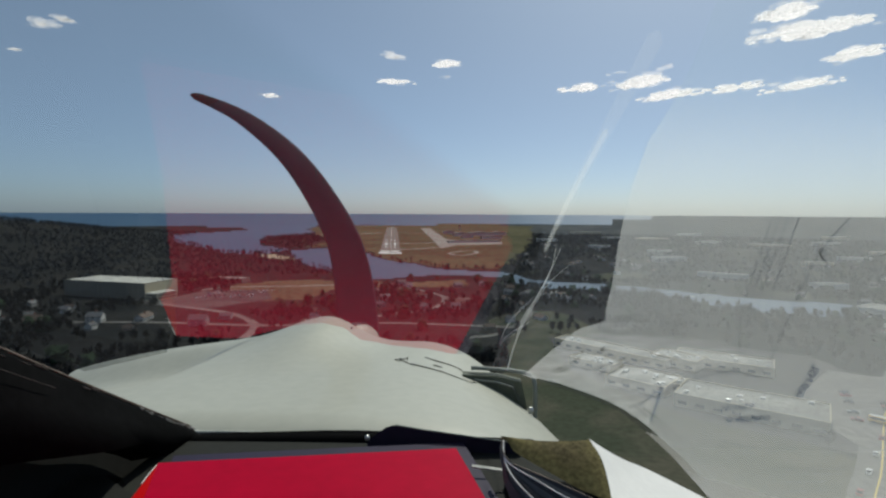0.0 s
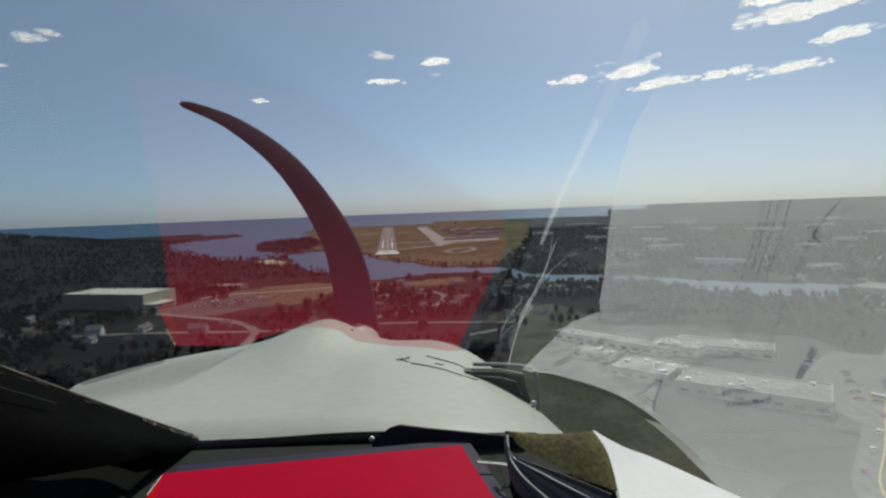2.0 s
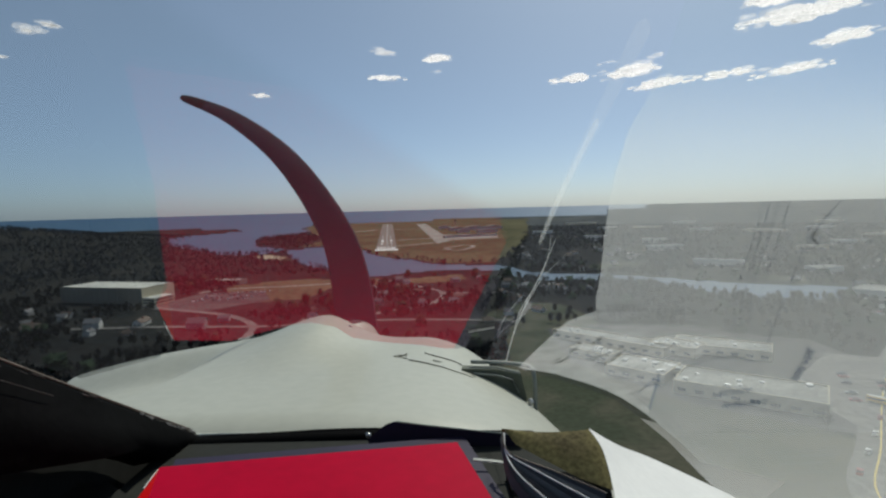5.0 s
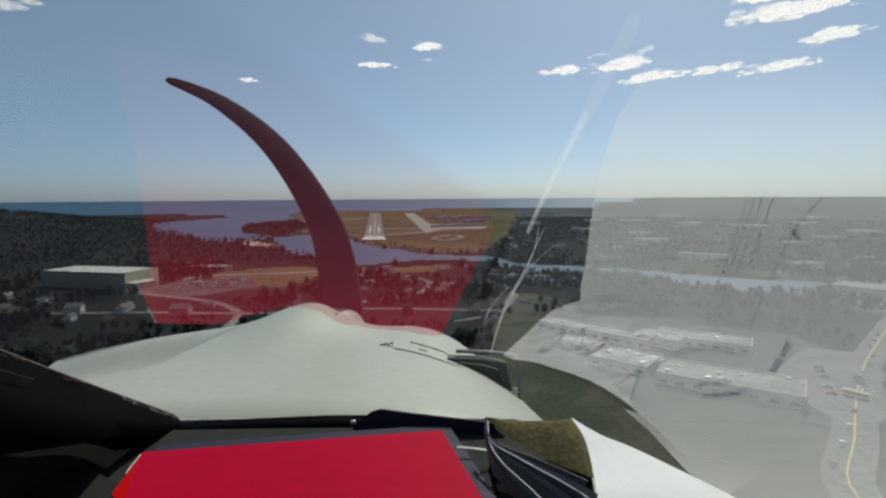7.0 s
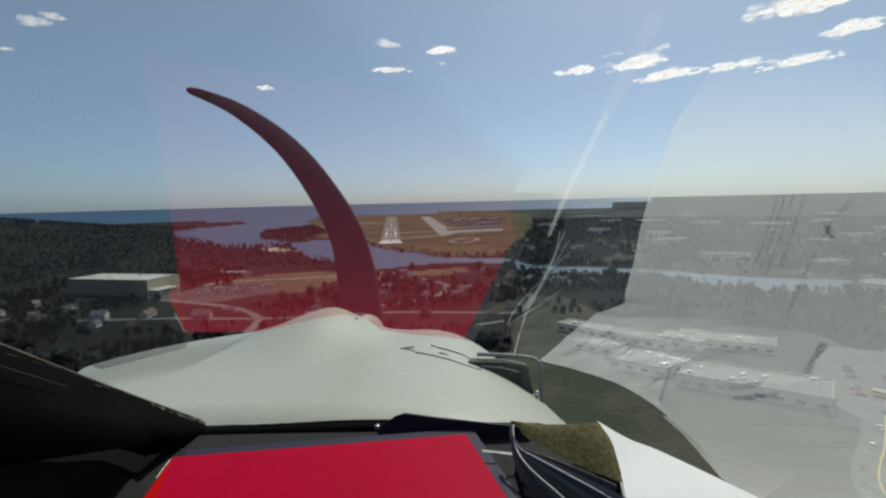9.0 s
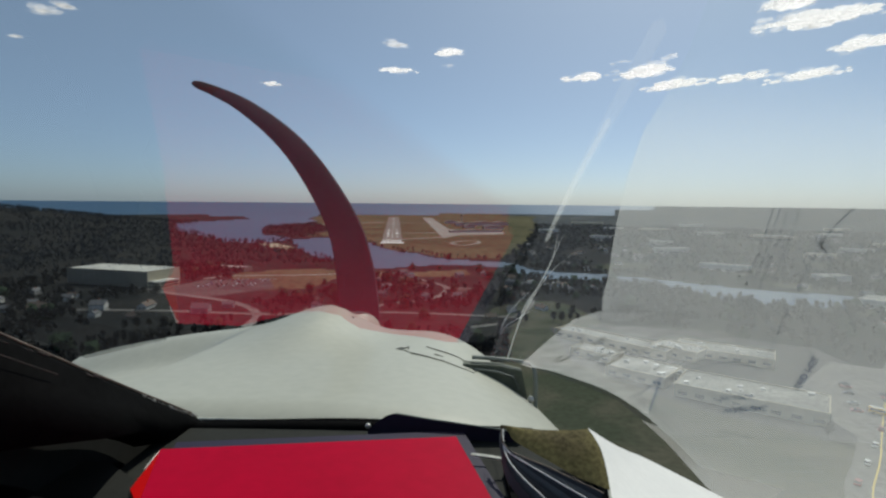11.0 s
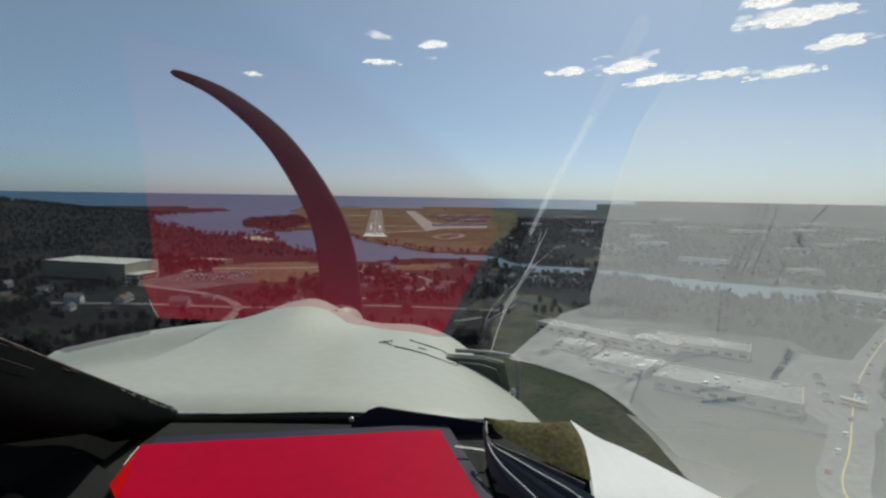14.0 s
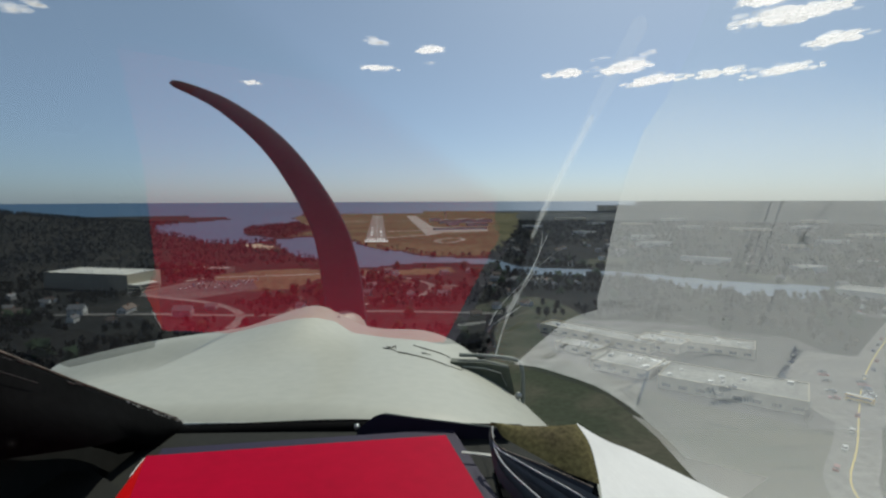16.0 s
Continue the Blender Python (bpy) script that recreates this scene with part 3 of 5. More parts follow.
slab("parking_lot", LOT, 0.2, M_dark_asph, "asphalt parking lot beside the big building", "parking lot")
slab("campus_pavement", CAMPUS, 0.15, M_dark_asph, "worn pavement round the flat-roofed school blocks", "pavement")
slab("car_park", [(152, 245), (205, 300), (232, 285), (190, 215), (150, 185)], 0.25, M_asph, "pale car park beside the school blocks", "parking lot")

slab("store_car_park", [(300, 395), (345, 450), (385, 415), (340, 360)], 0.25, M_dark_asph, "worn asphalt car park beside a store", "parking lot")

# ---- the aircraft round the camera; places in metres from the eye point ----
AT = pose(0, 0, EYE_Z)
plane = thing("aircraft", AT, "white light aeroplane with a black propeller and raked windscreen", "aeroplane")


def cowl_z(x, d):
    """Height of the engine cowling's skin over a point x across and d ahead."""
    base = -0.322 - 0.088 * (d - 0.78)
    wr, wl = 0.575 - 0.145 * (d - 0.78) / 0.87, 1.06
    u = (x + 0.30) / (wr if x > -0.30 else wl)
    drop = 0.15 * abs(u) ** (3.2 if x > -0.30 else 2.2)
    grow = min(max((d - 1.05) / 0.58, 0), 1)
    grow = grow * grow * (3 - 2 * grow)
    hump = 0.064 * grow * math.exp(-((x + 0.435) / (0.105 if x > -0.435 else 0.16)) ** 2)
    bulge = -0.014 * grow * math.exp(-((x + 0.21) / 0.10) ** 2)
    # long crease on the far flank: the skin folds down and away, then levels out
    fold = min(max((-0.64 - x) / 0.19, 0), 1)
    along = min(max((d - 0.98) / 0.25, 0), 1) * min(max((1.64 - d) / 0.22, 0), 1)
    crease = 0.062 * (1 - (1 - fold) ** 1.4) * along * along * (3 - 2 * along)
    lip = 4.0 * max(0.83 - d, 0) ** 2
    nose = 0.9 * max(d - 1.66, 0) ** 2 * 4
    return base - drop + hump + bulge - crease - lip - nose


bm = bmesh.new()
grid = []
for i in range(41):
    d = 0.748 + 1.124 * i / 40
    row = []
    for j in range(101):
        x = -1.24 + 1.5 * j / 100
        row.append(bm.verts.new((x, d, max(cowl_z(x, d), -0.9))))
    grid.append(row)
for r0, r1 in zip(grid, grid[1:]):
    for j in range(100):
        bm.faces.new((r0[j], r0[j + 1], r1[j + 1], r1[j]))
cowling = part("cowling", bm, M_cowl, plane, "white gelcoat engine cowling with cracked paint", smooth=True)
for k, pts in enumerate(([(-0.165, 1.33), (-0.15, 1.32), (-0.145, 1.35), (-0.14, 1.30)], [(-0.10, 1.37), (-0.06, 1.34), (-0.02, 1.325), (0.0, 1.30), (0.02, 1.25), (0.03, 1.20)],
                         [(-0.13, 1.26), (-0.09, 1.24), (-0.05, 1.22), (-0.01, 1.20), (0.025, 1.19)], [(-0.17, 1.31), (-0.155, 1.30), (-0.135, 1.27)], [(-0.07, 1.28), (-0.05, 1.275)])):
    line = [(p.x + random.uniform(-0.002, 0.002), p.y, cowl_z(p.x, p.y) + 0.0015) for p in spline([(x, d, 0) for x, d in pts], 5)]
    part("paint_crack", tube(line, 0.0015, 5, 0.5), M_crack, cowling)
# thin rod, paler than the skin, along the rear edge
part("rear_rim", tube([(x, 0.768, cowl_z(x, 0.768) + 0.0005) for x in np.linspace(-1.0, 0.19, 44)], 0.0022, 6), M_rim, cowling, "pale rear rim", smooth=True)
part("scuff", tube([(x, 1.62, cowl_z(x, 1.62) + 0.001) for x in (-0.352, -0.348, -0.344)], 0.004, 6), M_greyink, cowling)

# propeller: one swept blade up, its twin below the nose, on a hub behind the cowling
prop = new("propeller")
prop.parent = plane
prop.location = (-0.42, 1.95, -0.52)
blade_line = spline([(0.03, 0, 0.02), (0.01, 0, 0.26), (-0.045, -0.01, 0.46), (-0.20, -0.01, 0.70), (-0.39, -0.02, 0.86), (-0.58, -0.02, 0.945)], 6)


def blade(s0, s1):
    rings = []
    n = len(blade_line)
    for i in range(int(s0 * (n - 1)), int(s1 * (n - 1)) + 1):
        p, t = blade_line[i], i / (n - 1)
        d = (blade_line[min(i + 1, n - 1)] - blade_line[max(i - 1, 0)]).normalized()
        across = Vector((d.z, 1.0, -d.x)).normalized()
        thick = d.cross(across).normalized()
        w = (0.096 - 0.078 * t ** 1.2) * (1 if t < 0.97 else 0.6)
        rings.append([p + across * w * math.cos(a) + thick * 0.007 * (1 - 0.6 * t) * math.sin(a) for a in np.linspace(0, 2 * math.pi, 12, endpoint=False)])
    return loft(rings)


part("blade", blade(0, 0.9), M_blade, prop, "black swept propeller blade", smooth=True)
part("blade_tip", blade(0.9, 1), M_tip, prop, "dark grey blade tip", smooth=True)
low = part("blade", blade(0, 1), M_blade, prop, "black swept propeller blade", smooth=True)
low.matrix_local = pose(0, 0, -0.04, 0, 180, 0)
bm = bmesh.new()
bmesh.ops.create_uvsphere(bm, u_segments=24, v_segments=12, radius=0.11)
part("spinner", bm, M_cowl, prop, "white rounded spinner", smooth=True).scale = (1, 1.5, 1)

# windscreen: two flat acrylic panes, close in front of the eye
N1, O1 = Vector((0.01953, -0.36781, -0.92970)), -0.0197
N2, O2 = Vector((0.0, -0.57507, -0.81810)), -0.06


def on_pane(n, o, x, y):
    return Vector((x, y, (o - n.x * x - n.y * y) / n.z))


screen = new("windscreen")
screen.parent = plane
bm = bmesh.new()
ring = [on_pane(N1, O1, x, y) for x, y in ((0.006, 0.172), (0.016, 0.14), (0.035, 0.10), (0.06, 0.06), (0.06, 0.0), (0.3, -0.3), (-0.5, -0.3), (-0.6, 0.118), (-0.1221, 0.1178), (-0.1269, 0.1378), (-0.1746, 0.2332), (-0.096, 0.165), (-0.0751, 0.1316), (-0.0593, 0.1365), (-0.043, 0.122), (-0.0358, 0.1163), (-0.031, 0.1151), (-0.0279, 0.1212), (-0.0276, 0.1401), (-0.0199, 0.1518), (-0.0105, 0.16), (-0.0039, 0.172))]
lo = [bm.verts.new(p) for p in ring]
bm.faces.new(lo)
pane_l = part("pane", bm, M_glass_l, screen, "clear raked acrylic pane mirroring the red binder")
bm = bmesh.new()
ring = [on_pane(N2, O2, x, y) for x, y in ((0.022, 0.188), (0.028, 0.168), (0.033, 0.153), (0.0398, 0.147), (0.0380, 0.1405), (0.0364, 0.1297), (0.0332, 0.1145), (0.0316, 0.105), (0.0305, 0.0976), (0.0299, 0.0879), (0.031, 0.0818), (0.0313, 0.075), (0.0309, 0.0696), (0.0305, 0.0637), (0.0301, 0.053), (0.02, -0.2), (0.6, -0.2), (1.1, 0.92), (0.52, 0.92), (0.227, 0.475), (0.172, 0.386), (0.124, 0.308), (0.09, 0.257), (0.068, 0.226), (0.052, 0.211), (0.039, 0.201))]
bm.faces.new([bm.verts.new(p) for p in ring])
pane_r = part("pane", bm, M_glass_r, screen, "clear acrylic pane mirroring a white paper chart")
bm = bmesh.new()
ring = [on_pane(N2, O2, x, y) for x, y in ((0.0103, 0.1812), (0.0127, 0.1575), (0.0168, 0.1132), (0.0162, 0.1072), (0.0319, 0.1072), (0.0331, 0.1145), (0.0363, 0.1297), (0.0379, 0.1405), (0.0397, 0.1469), (0.0329, 0.153), (0.0279, 0.168), (0.0219, 0.188))]
bm.faces.new([bm.verts.new(p) for p in ring])
pane_c = part("pane", bm, M_glass_c, screen, "clear dusty acrylic strip between the panes")
for p, n in ((pane_l, N1), (pane_r, N2), (pane_c, N2)):
    p.visible_shadow = False
    if p.data.polygons[0].normal.dot(n) < 0:
        p.data.flip_normals()


def far_line(points, d):
    """Scratch lines in the outer skin: slopes across and up, at a distance d."""
    return [(x * d, d, z * d) for x, z in points]


def ribbon(points, width, taper):
    """A flat scratch that faces the sun."""
    bm = bmesh.new()
    rows = []
    for i, p in enumerate(points):
        d = (points[min(i + 1, len(points) - 1)] - points[max(i - 1, 0)]).normalized()
        s = d.cross(to_sun).normalized() * width * (1 + (taper - 1) * i / (len(points) - 1)) / 2 * (0.25 if i in (0, len(points) - 1) else 1)
        rows.append((bm.verts.new(p - s), bm.verts.new(p + s)))
    for (a, b1), (c, d) in zip(rows, rows[1:]):
        bm.faces.new((a, b1, d, c))
    return bm


# the last two ribbons are the streak of sun flare, added as geometry
for pts, wide, tp, skin in (([(0.085, -0.305), (0.10, -0.25), (0.125, -0.19), (0.155, -0.13), (0.185, -0.062)], 0.0015, 0.5, M_scratch),
                            ([(0.10, -0.25), (0.115, -0.20), (0.14, -0.16), (0.165, -0.11), (0.175, -0.06)], 0.0016, 0.4, M_scratch),
                            ([(0.105, -0.23), (0.135, -0.175), (0.165, -0.13), (0.205, -0.095)], 0.0015, 0.3, M_scratch),
                            ([(0.1528, -0.0746), (0.1761, -0.0191), (0.2065, 0.0443), (0.2405, 0.1101), (0.2635, 0.155)], 0.0055, 1.6, M_flare_scuff),
                            ([(0.1700, -0.035), (0.2065, 0.0443), (0.2535, 0.1361), (0.305, 0.236), (0.352, 0.330)], 0.010, 2.6, M_faint_flare_scuff)):
    part("scratch", ribbon(spline(far_line(pts, 0.8), 5), wide, tp), skin, screen)

# black frame at the foot of the windscreen, side rail, dash
part("base_frame", tube([tuple(p) for p in spline([(-0.41, 0.735, -0.335), (-0.28, 0.740, -0.332), (-0.15, 0.744, -0.329), (0.0, 0.750, -0.336), (0.10, 0.746, -0.347)], 6)], 0.0105, 8), M_black, plane, "black rubber windscreen seal", smooth=True)
part("seal_web", prism([(-0.41, 0.700), (-0.28, 0.705), (-0.10, 0.708), (0.10, 0.706), (0.10, 0.746), (0.0, 0.750), (-0.28, 0.740), (-0.41, 0.735)], -0.338, -0.3265), M_black, plane, "black seal web")
part("inner_seal", tube([tuple(p) for p in spline([(-0.395, 0.712, -0.331), (-0.28, 0.718, -0.329), (-0.15, 0.722, -0.327), (-0.10, 0.722, -0.328)], 6)], 0.0135, 8), M_black, plane, "black inner windscreen seal", smooth=True)
rings = []
for t in np.linspace(0, 1, 14):
    y = 0.36 + 0.375 * t
    top = -0.078 - 0.24 * t ** 1.02
    bot = -0.205 - 0.055 * min(t / 0.45, 1) - 0.075 * max(t - 0.45, 0) / 0.55
    bot += 0.011 * min(max((0.80 - t) / 0.25, 0), 1)
    bot -= 0.014 * math.exp(-((t - 0.80) / 0.11) ** 2)
    x0 = -0.393 - 0.008 * math.sin(t * 3)
    rings.append([(x0 - 0.012, y, top), (x0, y, top + 0.004), (x0 + 0.006, y, top - 0.004), (x0 + 0.016, y, (top + bot) / 2), (x0 + 0.045 * math.exp(-((t - 0.38) / 0.22) ** 2) + 0.012, y, bot), (x0 - 0.03, y, bot - 0.01)])
rail = part("side_rail", loft(rings), M_black, plane, "black side rail with worn edges", smooth=True)
part("worn_edge", tube([(-0.3915 - 0.008 * math.sin(t * 3), 0.36 + 0.375 * t, -0.075 - 0.24 * t ** 1.02) for t in np.linspace(0, 0.98, 20)], 0.0013, 5), M_worn, rail, "bare worn edge strip")
rail_wear = random.Random(17)
for i in range(110):
    t = rail_wear.choice((rail_wear.uniform(0.05, 0.6), rail_wear.uniform(0.66, 0.99), rail_wear.uniform(0.82, 0.99), rail_wear.uniform(0.82, 0.99)))
    p0 = Vector((-0.3905 - 0.008 * math.sin(t * 3) + rail_wear.uniform(0, 0.004), 0.36 + 0.375 * t, -0.0775 - 0.24 * t ** 1.02 - rail_wear.uniform(0, 0.007)))
    run = rail_wear.uniform(0.0012, 0.008) if t > 0.6 else rail_wear.uniform(0.004, 0.016)
    part("chip", tube([p0, p0 + Vector((0.0004, run, -0.64 * run))], rail_wear.uniform(0.0003, 0.0009), 5), (M_chip if rail_wear.random() < 0.75 else M_worn) if t > 0.6 else M_seam, rail)
part("seam", tube([(-0.3775 - 0.008 * math.sin(t * 3), 0.36 + 0.375 * t, -0.100 - 0.225 * t) for t in np.linspace(0, 0.30, 6)], 0.0004, 5), M_seam, rail)
part("dash_top", prism([(-0.60, -0.10), (0.75, -0.10), (0.75, 0.44), (0.30, 0.47), (0.19, 0.56), (0.10, 0.745), (-0.41, 0.73), (-0.60, 0.5)], -0.42, -0.375), M_dash, plane, "dark grey vinyl dash top")
part("dash_shelf", prism([(-0.40, 0.30), (0.0, 0.40), (0.05, 0.49), (0.15, 0.49), (0.17, 0.60), (0.10, 0.735), (-0.41, 0.725)], -0.374, -0.322), M_shelf, plane, "dark grey-green dash shelf")
part("side_console", prism([(-0.62, 0.10), (-0.29, 0.10), (-0.285, 0.42), (-0.31, 0.50), (-0.40, 0.56), (-0.62, 0.56)], -0.373, -0.30), M_dash2, plane, "dark grey side console")
side = [(0.20, -0.42), (0.20, -0.15), (0.36, -0.16), (0.74, -0.328), (0.74, -0.42)]
part("side_panel", loft([[(x, y, z) for y, z in side] for x in (-0.447, -0.435)]), M_dash2, plane, "dark grey cabin side panel")
part("cable", tube([tuple(p) for p in spline([(-0.50, 0.44, -0.29), (-0.42, 0.43, -0.272), (-0.36, 0.41, -0.275), (-0.31, 0.36, -0.29), (-0.29, 0.28, -0.30)], 6)], 0.016, 10), M_black, plane, "thick black cable", smooth=True)
part("cabin_back", boxed(-0.8, 0.8, -1.5, -1.45, -1.2, 0.5), M_cabin, plane, "dark cabin lining")
part("cabin_floor", boxed(-0.8, 0.8, -1.5, 0.7, -1.2, -1.15), M_cabin, plane)
part("cabin_side", boxed(-0.82, -0.8, -1.5, 0.3, -1.2, -0.2), M_cabin, plane)
part("cabin_side", boxed(0.8, 0.82, -1.5, 0.3, -1.2, -0.2), M_cabin, plane)
part("instrument_panel", boxed(-0.6, 0.42, -0.12, -0.10, -0.9, -0.34), M_black, plane)

# navy hood with a bolt, in front of the seal
bm = bmesh.new()
face_y = [(-0.128, -0.312), (-0.120, -0.303), (-0.103, -0.290), (-0.092, -0.2865), (-0.052, -0.2925), (0.082, -0.3085), (0.074, -0.340), (-0.128, -0.340)]
a = [bm.verts.new((x, 0.688, z)) for x, z in face_y]
c = [bm.verts.new((x + 0.012, 0.735, z - 0.022)) for x, z in face_y]
bm.faces.new(a[::-1])
bm.faces.new(c)
for i in range(8):
    bm.faces.new((a[i], a[(i + 1) % 8], c[(i + 1) % 8], c[i]))
bmesh.ops.recalc_face_normals(bm, faces=bm.faces)
hood = part("instrument_hood", bm, M_navy, plane, "dark navy instrument hood")
part("edge_bead", tube([(-0.09, 0.687, -0.2858), (-0.05, 0.687, -0.2918), (0.08, 0.687, -0.3078)], 0.0011, 6), M_grey, hood)
bm = bmesh.new()
bmesh.ops.create_uvsphere(bm, u_segments=12, v_segments=8, radius=0.0038)
part("bolt", bm, M_steel, hood, "steel bolt head", smooth=True).location = (-0.128, 0.69, -0.306)
strip_bar = loft([[(x, 0.602, z - 0.0022), (x, 0.602, z - 0.0008), (x, 0.605, z + 0.0004), (x, 0.605, z - 0.0022)] for x, z in ((0.012, -0.2978), (0.03, -0.2996), (0.050, -0.3022), (0.072, -0.3058))])
part("trim_strip", strip_bar, M_rim, plane, "pale worn metal trim strip")

# air inlet beside the cowling
inlet = new("air_inlet")
inlet.parent = plane
inlet.scale = (1.4, 1.4, 1.4)
part("top_frame", tube([tuple(p) for p in spline([(0.015, 0.90, -0.2695), (0.045, 0.90, -0.2705), (0.09, 0.90, -0.274), (0.118, 0.90, -0.281), (0.124, 0.89, -0.30), (0.124, 0.885, -0.352)], 6)], 0.0036, 8), M_grey, inlet, "grey painted frame", smooth=True)
bm = loft([[(x, 0.905 - 0.02 * k, z) for x, z in ((0.0, -0.277), (0.06, -0.279), (0.10, -0.288), (0.11, -0.33), (0.11, -0.40), (0.0, -0.40))] for k in (0, 1)])
part("duct", bm, M_duct, inlet, "dull olive hollow duct")
part("lip", tube([(0.02, 0.88, -0.284), (0.06, 0.88, -0.288), (0.085, 0.88, -0.296), (0.096, 0.88, -0.318)], 0.0018, 6), M_grey, inlet, smooth=True)
bm = bmesh.new()
bmesh.ops.create_uvsphere(bm, u_segments=10, v_segments=6, radius=0.006)
part("rivet", bm, M_steel, inlet, smooth=True).location = (0.116, 0.88, -0.335)

# ---- loose things on the dash ----
A, B = Vector((-0.3326, 0.5484, -0.2764)), Vector((-0.0073, 0.6415, -0.2949))
side = (B - A).normalized()
back = Vector((side.y, -side.x, -0.013)).normalized()
binder = thing("ring_binder", AT, "red ring binder with a navy spine lying on the dash", "binder")


def lay(u, v, h=0.0):
    """A point on the binder: u along its far edge, v towards the cabin, h up."""
    return A + side * u + back * v + Vector((0, 0, h))


W_B, L_B = (B - A).length, 0.37


def plate(u0, u1, v0, v1, h0, h1):
    bm = bmesh.new()
    c = [bm.verts.new(lay(u, v, h)) for h in (h0, h1) for u, v in ((u0, v0), (u1, v0), (u1, v1), (u0, v1))]
    for f in ((3, 2, 1, 0), (4, 5, 6, 7), (0, 1, 5, 4), (1, 2, 6, 5), (2, 3, 7, 6), (3, 0, 4, 7)):
        bm.faces.new([c[i] for i in f])
    bmesh.ops.recalc_face_normals(bm, faces=bm.faces)
    return bm


bm = bmesh.new()
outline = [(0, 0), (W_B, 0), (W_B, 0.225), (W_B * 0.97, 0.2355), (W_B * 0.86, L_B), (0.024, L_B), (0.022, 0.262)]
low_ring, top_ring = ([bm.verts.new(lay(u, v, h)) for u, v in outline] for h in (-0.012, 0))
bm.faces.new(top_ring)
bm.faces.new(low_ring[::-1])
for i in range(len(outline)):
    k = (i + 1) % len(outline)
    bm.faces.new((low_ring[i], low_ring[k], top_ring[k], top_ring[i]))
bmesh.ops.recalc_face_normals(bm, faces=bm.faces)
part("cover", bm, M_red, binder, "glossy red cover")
bm = bmesh.new()
slope = [bm.verts.new(lay(u, v, h)) for u, v, h in ((0, -0.001, -0.0006), (0.0095, 0.112, -0.0006), (-0.0095, 0.07, -0.006), (-0.002, -0.001, -0.005), (0, -0.001, -0.036), (0.006, 0.11, -0.036))]
for f in ((0, 1, 2, 3), (0, 3, 4), (1, 5, 2), (3, 2, 5, 4), (0, 4, 5, 1)):
    bm.faces.new([slope[i] for i in f])
bmesh.ops.recalc_face_normals(bm, faces=bm.faces)
part("spine_edge", bm, M_redside, binder, "bright red sloping spine edge")
part("page_edge", tube([lay(-0.0025, -0.002, -0.0035), lay(-0.0052, 0.022, -0.0035), lay(-0.0066, 0.036, -0.0040)], 0.0005, 6), M_paper, binder, "cream page edge")
part("inner_cover", plate(0.005, W_B + 0.022, -0.045, 0.20, -0.024, -0.0135), M_plum, binder, "navy inner cover")

chart = thing("aeronautical_chart", pose(0, -0.006, EYE_Z - 0.007) @ Matrix.Scale(1.10, 4), "white paper flying chart with blue print lying on the dash", "chart")
edge = [(p.x, p.y) for p in spline([(0.043, 0.355, 0), (0.065, 0.356, 0), (0.09, 0.363, 0), (0.142, 0.387, 0), (0.199, 0.438, 0), (0.246, 0.492, 0), (0.262, 0.512, 0), (0.286, 0.54, 0)], 4)] + [(0.50, 0.54), (0.40, 0.261), (0.32, 0.02), (0.11, 0.02), (0.10, 0.097), (0.095, 0.129), (0.09, 0.158), (0.085, 0.188), (0.085, 0.214), (0.085, 0.257), (0.09, 0.295), (0.08, 0.31), (0.064, 0.333)]
HANG, SLOPE = 0.43, 0.58


def droop(x, y, h=0.0):
    """The sheet lies flat up to a line and hangs over the dash edge beyond it."""
    if y <= HANG:
        return Vector((x, y, -0.28 + h))
    s = (0.3755 - 0.3618 * SLOPE) / (0.3755 - SLOPE * (y - 0.0682))
    return Vector((x * s, 0.0682 + (y - 0.0682) * s, 0.0955 - 0.3755 * s + h))


cut = next(i for i, p in enumerate(edge) if p[1] > HANG)
cross_x = edge[cut - 1][0] + (HANG - edge[cut - 1][1]) / (edge[cut][1] - edge[cut - 1][1]) * (edge[cut][0] - edge[cut - 1][0])
last = next(i for i, p in enumerate(edge) if p == (0.50, 0.54))
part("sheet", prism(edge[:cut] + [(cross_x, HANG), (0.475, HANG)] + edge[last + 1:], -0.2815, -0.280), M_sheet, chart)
bm = bmesh.new()
top = [bm.verts.new(droop(x, y)) for x, y in [(cross_x, HANG)] + edge[cut:last + 1] + [(0.475, HANG)]]
under = [bm.verts.new(v.co - Vector((0, 0.0006, 0.0012))) for v in top]
bm.faces.new(top)
bm.faces.new(under[::-1])
for i in range(len(top)):
    k = (i + 1) % len(top)
    bm.faces.new((top[i], under[i], under[k], top[k]))
bmesh.ops.recalc_face_normals(bm, faces=bm.faces)
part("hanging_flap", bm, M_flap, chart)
page = [p for p in edge[:cut] if p[0] < 0.166] + [(0.168, 0.4045), (0.1665, 0.3943), (0.1705, 0.3724), (0.1841, 0.3523), (0.2012, 0.3421), (0.2289, 0.3399), (0.2396, 0.3357), (0.2206, 0.318), (0.1948, 0.302), (0.1658, 0.2945), (0.138, 0.2905), (0.1108, 0.2905), (0.0847, 0.3055), (0.0669, 0.3190), (0.0537, 0.334)]
part("printed_page", prism(page, -0.27995, -0.2798), M_page, chart, "white page of a chart with mottled print")


